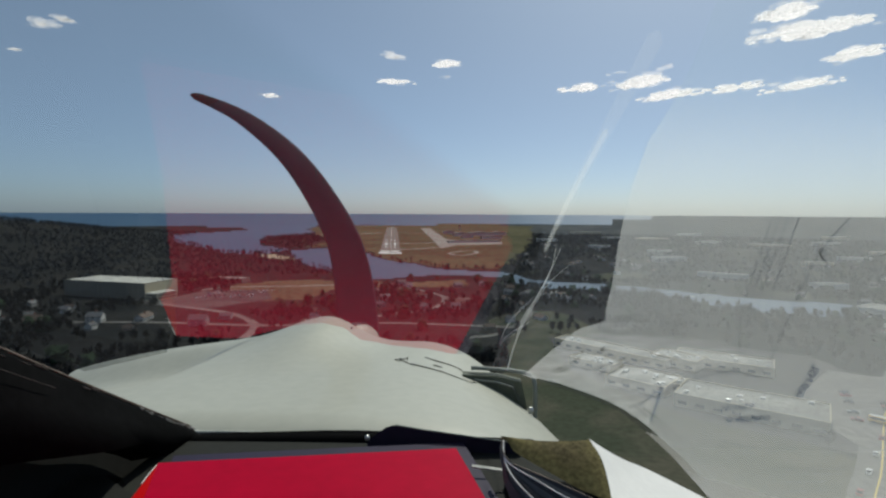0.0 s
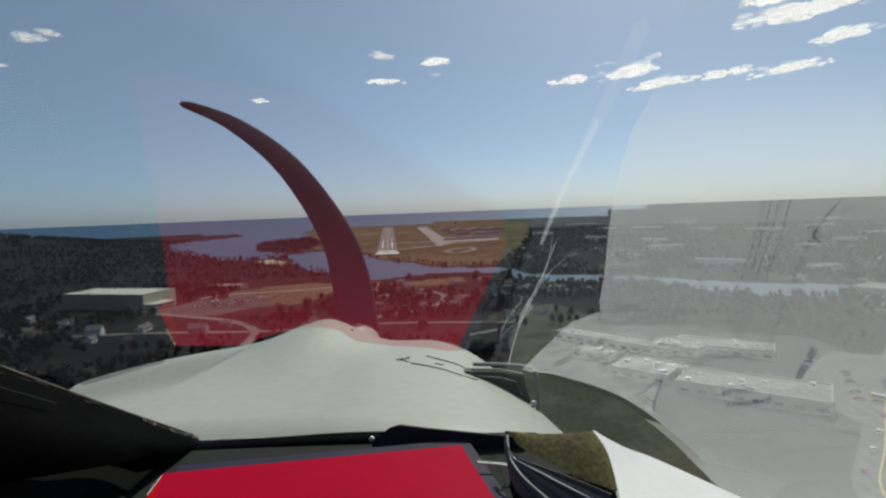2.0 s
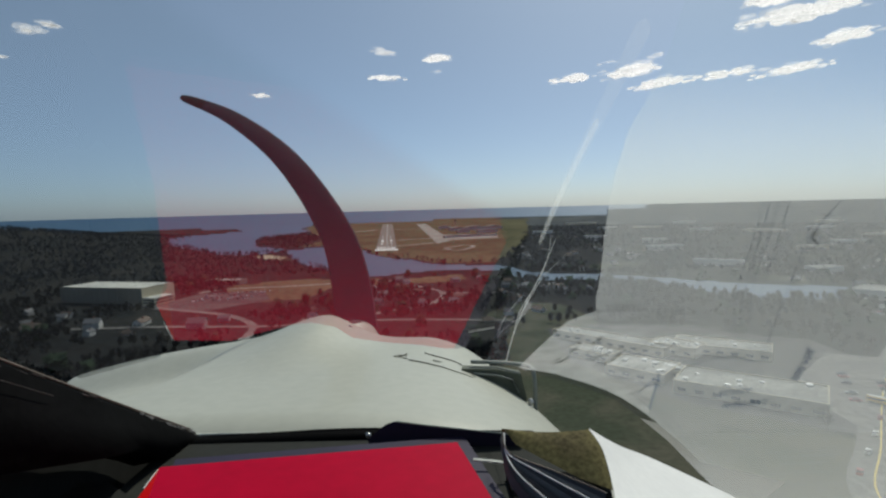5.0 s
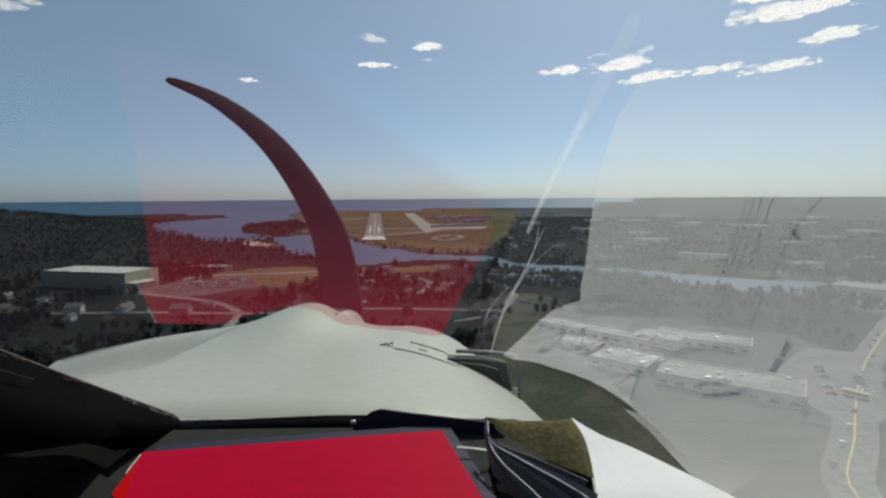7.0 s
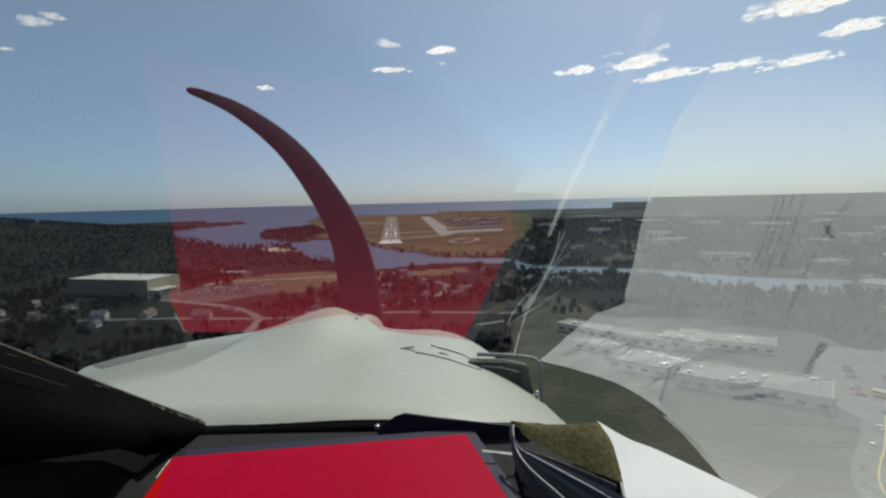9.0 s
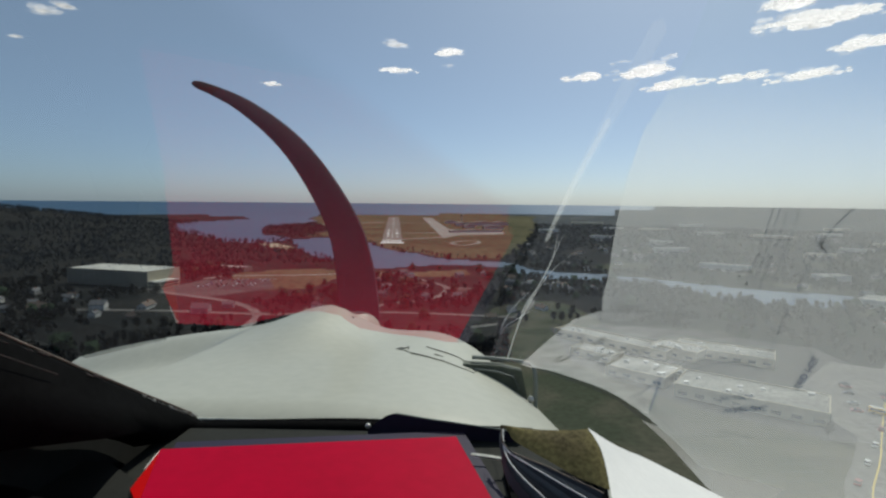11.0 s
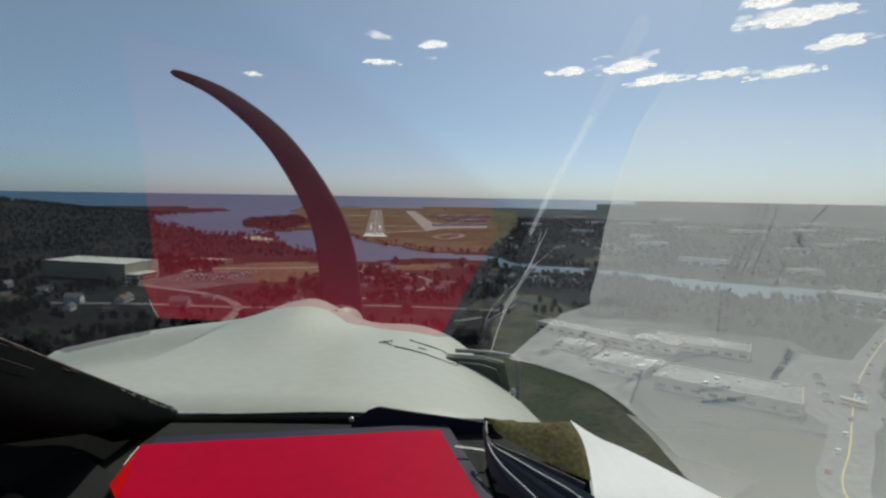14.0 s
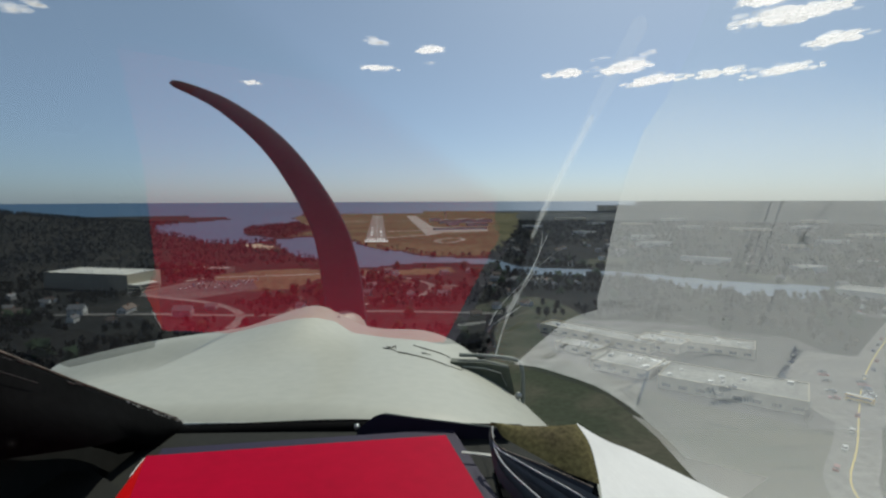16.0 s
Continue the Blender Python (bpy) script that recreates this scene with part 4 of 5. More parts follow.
def ink(bm_or_pts, material, name="ink_line", r=0.0006):
    bm = bmesh.new()
    pts = [Vector(p) for p in bm_or_pts]
    rows = []
    for i, p in enumerate(pts):
        d = (pts[min(i + 1, len(pts) - 1)] - pts[max(i - 1, 0)]).normalized()
        s = Vector((-d.y, d.x)) * r
        rows.append([bm.verts.new(droop(q.x, q.y, 0.0004)) for q in (p + s, p - s)])
    for (a, b1), (c, d) in zip(rows, rows[1:]):
        bm.faces.new((a, b1, d, c))
    part(name, bm, material, chart)


def lettering(text, x, y, size, turn, material, mirror=False):
    """Printed words lying on the sheet."""
    cu = bpy.data.curves.new("lettering", "FONT")
    cu.body, cu.size, cu.align_x = text, size, "CENTER"
    ob = new("lettering_source", cu)
    me = bpy.data.meshes.new_from_object(ob.evaluated_get(bpy.context.evaluated_depsgraph_get()))
    bpy.data.objects.remove(ob)
    me.materials.append(material)
    out = new("lettering", me)
    out.parent = chart
    out.matrix_local = pose(x, y, -0.2793, 0, 0, turn)


lettering("WARNING", 0.2505, 0.3928, 0.0079, -7, M_darkink)
lettering("W-105A", 0.2395, 0.3795, 0.0079, -8, M_darkink)
lettering("000 MSL", 0.2886, 0.3528, 0.0098, -78, M_darkink)
for x, y, n, turn in ((0.250, 0.425, 0.030, 14), (0.252, 0.432, 0.034, 14), (0.320, 0.452, 0.075, -3), (0.322, 0.458, 0.06, -3), (0.318, 0.468, 0.04, -3), (0.315, 0.480, 0.07, -3), (0.330, 0.495, 0.06, -3)):
    c0, d = Vector((x, y)), Vector((math.cos(radians(turn)), math.sin(radians(turn))))
    ink([tuple(c0 - d * n / 2), tuple(c0 + d * n / 2)], M_greyink, "print_line", 0.0008)
for off in (0, 0.005, 0.011, 0.019):
    ink([(p.x, p.y) for p in spline([(0.228 + off, 0.205, 0), (0.226 + off, 0.24, 0), (0.223 + off, 0.282, 0), (0.229 + off, 0.325 - off, 0)], 4)], M_greyink, "route_line", 0.00045)
ink([(p.x, p.y) for p in spline([(0.285, 0.205, 0), (0.270, 0.235, 0), (0.262, 0.285, 0), (0.256, 0.345, 0)], 4)], M_greyink, "boundary_line", 0.0006)
ink([(0.268, 0.233), (0.282, 0.252), (0.296, 0.276), (0.318, 0.31), (0.340, 0.335)], M_greyink, "boundary_line", 0.0006)
ink([(0.272, 0.238), (0.300, 0.262), (0.33, 0.29)], M_greyink, "boundary_line", 0.0005)
ink([(p.x, p.y) for p in spline([(0.146, 0.386, 0), (0.178, 0.366, 0), (0.204, 0.351, 0), (0.231, 0.345, 0), (0.250, 0.352, 0)], 5)], M_greyink, "fold_line", 0.0005)
ink([(p.x, p.y) for p in spline([(0.150, 0.382, 0), (0.185, 0.415, 0), (0.225, 0.462, 0), (0.262, 0.508, 0)], 5)], M_greyink, "border_line", 0.0006)
ink([(p.x, p.y) for p in spline([(0.158, 0.384, 0), (0.192, 0.415, 0), (0.232, 0.462, 0), (0.270, 0.508, 0)], 5)], M_greyink, "border_line", 0.0006)
ink([(0.172, 0.362), (0.168, 0.40)], M_ink, "boundary_line", 0.0012)
ink([(0.172, 0.362), (0.155, 0.384)], M_ink, "boundary_line", 0.0005)
for k in range(3):
    ink([(0.266 + 0.004 * k, 0.228 + 0.003 * k), (0.268 + 0.004 * k, 0.236 + 0.003 * k)], M_greyink, "print_bar", 0.0012)
for k in range(46):
    u, v = random.random(), random.random()
    x, y = 0.075 + 0.11 * u, 0.350 - 0.03 * v + 0.012 * u
    ink([(x, y), (x + random.uniform(0.004, 0.010), y - random.uniform(0.003, 0.007))], M_paleink, "print_speck", random.uniform(0.0004, 0.0010))

# the folded end of a second chart stands up at the foot of the screen
folded = thing("folded_chart", AT, "folded chart with olive land tint and a white back page", "chart")
page_l = spline([(0.1492, 0.611, -0.2660), (0.1552, 0.594, -0.2730), (0.1582, 0.578, -0.2800), (0.1586, 0.555, -0.2930), (0.1578, 0.538, -0.3020), (0.155, 0.520, -0.3080), (0.152, 0.490, -0.322), (0.150, 0.455, -0.345)], 4)
lip = spline([(0.0455, 0.604, -0.2655), (0.053, 0.598, -0.2660), (0.060, 0.590, -0.2735), (0.077, 0.580, -0.2800), (0.105, 0.565, -0.2895), (0.127, 0.552, -0.2960), (0.1500, 0.540, -0.2995)], 4)
bm = bmesh.new()
prev = None
for i in range(len(lip)):
    t = i / (len(lip) - 1)
    far_ = Vector((0.046 + 0.106 * t, 0.604 + 0.007 * t, -0.2622 - 0.0046 * t - 0.0035 * math.sin(3.1 * t)))
    row = []
    for k in range(6):
        q = far_.lerp(lip[i], k / 5) + Vector((0, 0, 0.006 * math.sin(math.pi * k / 5) * (0.3 + t)))
        if i == len(lip) - 1:
            q = page_l[int(k / 5 * 16)] + Vector((-0.0006, 0.0004, 0.0004))
        row.append(bm.verts.new(q))
    if prev:
        for k in range(5):
            bm.faces.new((prev[k], row[k], row[k + 1], prev[k + 1]))
    prev = row
part("land_page", bm, M_land, folded, "olive tinted map page", smooth=True)
bm = bmesh.new()
page_r = spline([(0.150, 0.612, -0.2664), (0.178, 0.640, -0.292), (0.210, 0.672, -0.319), (0.249, 0.690, -0.341), (0.320, 0.690, -0.376), (0.390, 0.676, -0.4076), (0.425, 0.667, -0.4250), (0.455, 0.659, -0.4400)], 4)
for (a, d), (b1, c) in zip(zip(page_l, page_r), zip(page_l[1:], page_r[1:])):
    bm.faces.new([bm.verts.new(p) for p in (a, b1, c, d)])
bmesh.ops.remove_doubles(bm, verts=bm.verts, dist=0.00005)
part("white_page", bm, M_paper, folded, "white back page", smooth=True)
for k in range(7):
    s = k / 6
    pts = spline([(0.047 + 0.002 * s, 0.606, -0.265 - 0.002 * s), (0.052 - 0.004 * s, 0.575, -0.277 - 0.003 * s), (0.098 - 0.044 * s, 0.545, -0.284 - 0.006 * s), (0.165 - 0.088 * s, 0.50, -0.296 - 0.004 * s), (0.205 - 0.112 * s, 0.455, -0.307 - 0.003 * s)], 6)[:17 + 2 * k if k < 4 else None]
    bm = bmesh.new()
    top = [bm.verts.new(p) for p in pts]
    low_ = [bm.verts.new((p.x - 0.003, p.y - 0.004, p.z - 0.009)) for p in pts]
    for i in range(len(pts) - 1):
        bm.faces.new((top[i], top[i + 1], low_[i + 1], low_[i]))
    leaf = part("folded_leaf", bm, M_leaf if k % 2 else M_leafdark, folded, smooth=True)
    if k in (0, 2, 5):
        part("leaf_edge", tube([tuple(p) for p in pts], 0.0009, 5), M_paper if k else M_worn, leaf)
part("under_leaf", prism([(0.05, 0.60), (0.15, 0.605), (0.155, 0.50), (0.14, 0.45), (0.06, 0.46)], -0.322, -0.3150), M_black, folded)

# ---- clouds ----
def cloud_material(name, thick, gap, full):
    """Cloud vapour: scatters light through and has a glow of its own added, with ragged gaps."""
    m = bpy.data.materials.new(name)
    m.use_nodes = True
    t = m.node_tree
    t.nodes.clear()
    out, mx, mx2 = (t.nodes.new(k) for k in ("ShaderNodeOutputMaterial", "ShaderNodeMixShader", "ShaderNodeMixShader"))
    tr, df, tl = (t.nodes.new(k) for k in ("ShaderNodeBsdfTransparent", "ShaderNodeBsdfDiffuse", "ShaderNodeBsdfTranslucent"))
    co_, nz_, mr = (t.nodes.new(k) for k in ("ShaderNodeTexCoord", "ShaderNodeTexNoise", "ShaderNodeMapRange"))
    df.inputs[0].default_value = tl.inputs[0].default_value = (0.5, 0.485, 0.49, 1)
    mx2.inputs[0].default_value = 0.6
    nz_.inputs["Scale"].default_value, nz_.inputs["Detail"].default_value, nz_.inputs["Roughness"].default_value = 0.014, 3, 0.5
    mr.inputs["From Min"].default_value, mr.inputs["From Max"].default_value = gap, full
    mr.inputs["To Min"].default_value, mr.inputs["To Max"].default_value = 0.0, thick
    t.links.new(co_.outputs["Object"], nz_.inputs["Vector"])
    t.links.new(nz_.outputs["Fac"], mr.inputs["Value"])
    t.links.new(mr.outputs[0], mx.inputs[0])
    t.links.new(df.outputs[0], mx2.inputs[1])
    t.links.new(tl.outputs[0], mx2.inputs[2])
    t.links.new(tr.outputs[0], mx.inputs[1])
    # added glow, standing in for light scattered many times inside the cloud
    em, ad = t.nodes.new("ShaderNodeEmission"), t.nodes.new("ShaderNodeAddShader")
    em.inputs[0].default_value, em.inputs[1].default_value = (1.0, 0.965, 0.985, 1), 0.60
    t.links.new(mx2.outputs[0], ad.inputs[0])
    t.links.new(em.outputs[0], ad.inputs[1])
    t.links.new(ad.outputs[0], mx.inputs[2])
    t.links.new(mx.outputs[0], out.inputs[0])
    return m


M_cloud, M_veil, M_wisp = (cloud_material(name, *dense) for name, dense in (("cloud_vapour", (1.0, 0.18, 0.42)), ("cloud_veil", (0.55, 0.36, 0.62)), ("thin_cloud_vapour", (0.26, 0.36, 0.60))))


def cloud(x, y, z, wide, high, puffs, lean=0.0, thin=False):
    """A ragged fair-weather cloud of that width and height in metres: a streak of flat puffs with wisps round its heart."""
    rnd = random.Random(int(x * 7 + z))
    across = Vector((y, -x, 0)).normalized()
    depth = Vector((x, y, 0)).normalized()
    c_ = thing("cloud", pose(x, y, z + EYE_Z), "faint wisp of white cloud in a blue sky" if thin else "small white cumulus cloud in a blue sky", "cloud", "clouds over the coast")
    crest = [rnd.uniform(0.35, 1.0) for _ in range(6)]
    for k in range(puffs):
        wisp = thin or k % 4 == 2
        veil = not wisp and k % 4 == 0
        u = max(-1, min(1, rnd.gauss(0, 0.62 if wisp else 0.42)))
        s_ = (u + 1) * 2.499
        hump = crest[int(s_)] * (1 - s_ % 1) + crest[int(s_) + 1] * (s_ % 1)
        body = (1 - abs(u) ** 2.2) * hump
        c0 = across * u * wide / 2 + depth * rnd.uniform(-0.15, 0.15) * wide + Vector((0, 0, (rnd.uniform(-0.1, 0.55) * body + (rnd.uniform(-0.25, 0.4) if wisp else 0)) * high * 0.8 + lean * u * wide / 2))
        r = rnd.uniform(0.10, 0.22) * high * (0.35 + body) * (1.25 if veil else 0.85 if not wisp else 1.0) + 3
        bm = bmesh.new()
        geom = bmesh.ops.create_icosphere(bm, subdivisions=2, radius=1.0)
        for v in geom["verts"]:
            d = v.co.normalized()
            k2 = 1 + 0.7 * noise.noise(d * 1.9 + Vector((k * 3.1, x, z))) + 0.35 * noise.noise(d * 4.5 + Vector((k, 5, 1)))
            q = across * d.x * (3.4 if wisp else 2.6) + depth * d.y * 1.6 + Vector((0, 0, d.z * 0.75 + d.x * (lean * 2.0 + 0.12)))
            v.co = c0 + q * r * k2
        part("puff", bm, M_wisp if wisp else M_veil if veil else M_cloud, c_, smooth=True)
    return c_


SMALL_CLOUDS = [(-1520, 4139, 896, 150, 42, 16, 0), (-573, 4337, 1046, 330, 52, 34, 0.0), (-168, 4337, 1180, 210, 105, 30, 0.05)]
FAINT_CLOUDS = [(-585, 4285, 1238, 190, 70, 14, -0.2), (-2711, 3386, 1190, 130, 70, 10, 0), (-2630, 3440, 1222, 110, 60, 9, 0), (-2850, 3330, 1010, 90, 40, 6, 0), (1480, 4100, 1080, 110, 40, 9, 0.2), (-160, 4340, 1080, 80, 24, 6, 0.1), (1170, 4220, 1075, 120, 30, 6, 0.1)]
BANK_CLOUDS = [(905, 4297, 975, 361, 72, 40, 0.03), (1336, 4181, 990, 412, 108, 52, 0.07), (1558, 4127, 885, 464, 94, 52, 0.09), (1946, 3958, 900, 464, 63, 44, 0.04), (2289, 3777, 872, 481, 76, 42, 0.08), (2291, 3668, 1200, 688, 153, 90, 0.03), (2140, 3716, 1330, 361, 117, 40, 0.06), (2525, 3579, 1025, 369, 99, 40, 0.08)]
for spec in SMALL_CLOUDS + BANK_CLOUDS:
    cloud(*spec)
for spec in FAINT_CLOUDS:
    cloud(*spec, thin=True)

# ---- buildings ----
def gable_house(wide, long_, high, siding, roofing, name="house"):
    h = thing(name, pose(0, -900, 0), "small house", "house", "houses of the suburb")
    wx, ly = wide / 2, long_ / 2
    ridge = high + wide * 0.36
    bm = bmesh.new()
    ends = []
    for y in (-ly, ly):
        ends.append([bm.verts.new(p) for p in ((-wx, y, 0), (wx, y, 0), (wx, y, high), (0, y, ridge), (-wx, y, high))])
    bm.faces.new(ends[0])
    bm.faces.new(ends[1][::-1])
    for i, j in ((0, 4), (1, 2)):
        bm.faces.new((ends[0][i], ends[0][j], ends[1][j], ends[1][i]))
    bm.faces.new((ends[0][0], ends[1][0], ends[1][1], ends[0][1]))
    bmesh.ops.recalc_face_normals(bm, faces=bm.faces)
    part("wall", bm, siding, h)
    bm = bmesh.new()
    o = 0.5
    for s in (-1, 1):
        e = (wx + o) * s
        drop = high - o * 0.72
        up = [(0, ridge + 0.05), (e, drop + 0.05), (e, drop + 0.3), (0, ridge + 0.35)]
        a_, b_ = [bm.verts.new((x, -ly - o, z)) for x, z in up], [bm.verts.new((x, ly + o, z)) for x, z in up]
        bm.faces.new(a_)
        bm.faces.new(b_[::-1])
        for i in range(4):
            bm.faces.new((a_[i], b_[i], b_[(i + 1) % 4], a_[(i + 1) % 4]))
    bmesh.ops.recalc_face_normals(bm, faces=bm.faces)
    roof = part("roof", bm, roofing, h)
    part("chimney", boxed(0.6, 1.5, -0.5, 0.5, ridge - 1.2, ridge + 1.3), M_brickred, roof)
    for s in (-1, 1):
        for y in np.linspace(-ly + 1.6, ly - 1.6, 3):
            for z in ([1.0, 3.8] if high > 4.5 else [1.0]):
                win = part("window", boxed(min(s * wx, s * (wx + 0.06)), max(s * wx, s * (wx + 0.06)), y - 0.65, y + 0.65, z, z + 1.4), M_line, h)
                part("pane", boxed(min(s * (wx + 0.061), s * (wx + 0.08)), max(s * (wx + 0.061), s * (wx + 0.08)), y - 0.5, y + 0.5, z + 0.15, z + 1.25), M_pane, win)
    part("door", boxed(-0.5, 0.5, -ly - 0.07, -ly, 0, 2.1), M_siding[1], h)
    for x in (-wx * 0.5, wx * 0.5):
        part("window", boxed(x - 0.6, x + 0.6, -ly - 0.06, -ly, 1.0, 2.4), M_pane, h)
    return h


HOUSE_LABELS = ("white sided house with a grey shingle roof among bare trees", "grey sided house with a dark shingle roof on a lawn", "tan house with a brown shingle roof among bare trees", "long white house with a brown roof beside a street")
HOUSES = [gable_house(8, 11, 5.4, M_siding[0], M_shingle[0]), gable_house(8.5, 13, 5.2, M_siding[1], M_shingle[0]), gable_house(8, 12, 3.2, M_siding[2], M_shingle[1]), gable_house(7.5, 15, 3.2, M_siding[0], M_shingle[1])]
FOOT = []


def free(x, y, r):
    return all((x - a0) ** 2 + (y - b0) ** 2 > (r + c0) ** 2 for a0, b0, c0 in FOOT)


WARE = pose(-357, 534, 0, 0, 0, -12.5)
FOOT += [(-357, 534, 60), (-405, 548, 26), (-309, 524, 22), (-350, 492, 24), (140, 285, 75)]
spots = []
rnd = random.Random(11)
for n_, x0, x1, y0, y1 in ((9, -370, -190, 372, 420), (8, -440, -330, 400, 470), (9, -150, 70, 370, 450), (18, -110, 70, 450, 640), (6, 40, 130, 470, 560), (20, 90, 360, 690, 1000), (16, 330, 700, 560, 900), (16, 120, 420, 1000, 1500), (14, 600, 1100, 800, 1400), (26, 330, 620, 330, 560), (16, 560, 820, 560, 800)):
    made = tries = 0
    while made < n_ and tries < 400:
        tries += 1
        x, y = rnd.uniform(x0, x1), rnd.uniform(y0, y1)
        pt = (np.array([x]), np.array([y]))
        if free(x, y, 9) and not any(inside(*pt, poly)[0] for poly in (COVE, FIELD, FIELD_B, LOT, AIRFIELD, CAMPUS)):
            FOOT.append((x, y, 9))
            spots.append((x, y))
            made += 1
for i, (x, y) in enumerate(spots):
    k = rnd.choice((0, 1, 1, 2, 3))
    m = pose(x, y, -0.3, 0, 0, rnd.choice((8, 98, 35, 125, 70)) + rnd.uniform(-6, 6))
    h = copy_thing(HOUSES[k], m) if i > 3 else HOUSES[i]
    h.scale = [0.66 if y < 430 else 0.74] * 3
    if i <= 3:
        h.matrix_world, k = m, i
    tagged(h, HOUSE_LABELS[k])


def flat_block(outline_w, outline_d, high, wall, label, m, units=6, name="flat_roofed_building", group="", bands=True, seed=1, roofing=M_roofw):
    """A low building with a parapet, a pale roof, roof units and window bands."""
    r_ = random.Random(seed)
    b_ = thing(name, m, label, "building", group)
    w2, d2 = outline_w / 2, outline_d / 2
    part("wall", boxed(-w2, w2, -d2, d2, 0, high), wall, b_)
    roof = part("roof", boxed(-w2 + 0.4, w2 - 0.4, -d2 + 0.4, d2 - 0.4, high, high + 0.25), roofing, b_, "pale membrane roof")
    for x0, x1, y0, y1 in ((-w2 - 0.1, w2 + 0.1, -d2 - 0.1, -d2 + 0.4), (-w2 - 0.1, w2 + 0.1, d2 - 0.4, d2 + 0.1), (-w2 - 0.1, -w2 + 0.4, -d2 + 0.4, d2 - 0.4), (w2 - 0.4, w2 + 0.1, -d2 + 0.4, d2 - 0.4)):
        part("parapet", boxed(x0, x1, y0, y1, high, high + 0.8), wall, roof)
    for _ in range(units):
        x, y = r_.uniform(-w2 + 3, w2 - 3), r_.uniform(-d2 + 3, d2 - 3)
        s = r_.uniform(0.5, 1.3)
        part("roof_unit", boxed(x - s, x + s, y - s * 0.7, y + s * 0.7, high + 0.25, high + 0.25 + s, bevel=0.1), M_metal, roof)
    if bands:
        n_ = max(2, int(outline_w / 7))
        for i in range(n_):
            x = -w2 + (i + 0.5) * outline_w / n_
            part("window", boxed(x - 1.8, x + 1.8, -d2 - 0.06, -d2, 1.2, min(high - 0.6, 2.8)), M_pane, b_)
    return b_


# the big building by the bay: tall panel hall, tan front block, loading door
ware = flat_block(140, 60, 22, M_panel, "huge grey panelled industrial hall with a pale flat roof", WARE, 22, "industrial_hall", seed=5, bands=False, roofing=M_hallroof)
for i in range(14):
    x = -70 + 10 * (i + 0.5)
    part("wall_panel", boxed(x - 4.85, x + 4.85, -30.25, -30, 0.2, 21.6), M_panel, ware)
ware.scale = (0.72, 0.72, 0.72)
part("end_wall", boxed(70, 70.3, -30, 30, 0, 22.2), M_tanwall, ware, "tan masonry end wall")
annex = part("annex", boxed(70.3, 90, -30, 6, 0, 9), M_tanwall, ware, "low tan office annex")
part("annex_roof", boxed(70.5, 90.4, -30.4, 6.4, 9, 9.6), M_hallroof, annex)
for z in (1.6, 5.4):
    part("window_band", boxed(90, 90.08, -28, 4, z, z + 1.9), M_pane, annex)
    part("window_band", boxed(72, 89, -30.08, -30, z, z + 1.9), M_pane, annex)
flat_block(46, 18, 5, M_panel, "low grey shed beside the parking lot", pose(-290, 640, 0, 0, 0, -10), 3, "shed", seed=8)
flat_block(64, 34, 7, M_siding[0], "low store with a broad pale roof beside a car park", pose(375, 455, 0, 0, 0, -52), 6, "store", seed=12)
FOOT.append((375, 455, 40))
flat_block(60, 24, 6, M_panel, "long pale shed at the edge of the woods", pose(-640, 640, 0, 0, 0, -20), 4, "shed", seed=9)
# school blocks with broad pale roofs
for k, (x, y, w_, d_, hi_, turn) in enumerate(((92, 326, 74, 15, 7, -44), (125, 306, 26, 16, 8, -44), (150, 305, 50, 20, 7, -30), (128, 235, 58, 26, 8, -34), (92, 268, 30, 24, 7, -40), (112, 258, 34, 12, 6, -40), (76, 300, 26, 14, 6, -44))):
    flat_block(w_, d_, hi_ * 0.65, M_tanwall, "low tan school block with a broad pale flat roof", pose(x, y, 0.2, 0, 0, turn), 8, "school_block", "school blocks", seed=20 + k)
# commercial roofs among the far trees
for k, (x, y, w_, d_) in enumerate(((797, 1408, 90, 50), (697, 1538, 60, 40), (487, 1764, 60, 30), (607, 1729, 90, 40), (374, 971, 60, 24), (346, 715, 60, 14), (588, 898, 40, 20), (1000, 1500, 80, 40), (420, 1150, 50, 24), (900, 1150, 70, 40), (330, 1300, 50, 24), (250, 1600, 60, 24), (1300, 1900, 120, 50), (720, 1000, 50, 20), (760, 780, 50, 24), (560, 640, 40, 22), (420, 620, 34, 18), (880, 2100, 120, 40), (500, 2200, 120, 40))):
    flat_block(w_, d_, 8, M_siding[0] if k % 3 else M_tanwall, "low commercial building with a pale roof among dark trees", pose(x, y, 0, 0, 0, k * 37 % 90 - 45), 3, "commercial_building", "commercial buildings", seed=40 + k)
    FOOT.append((x, y, w_ * 0.55))


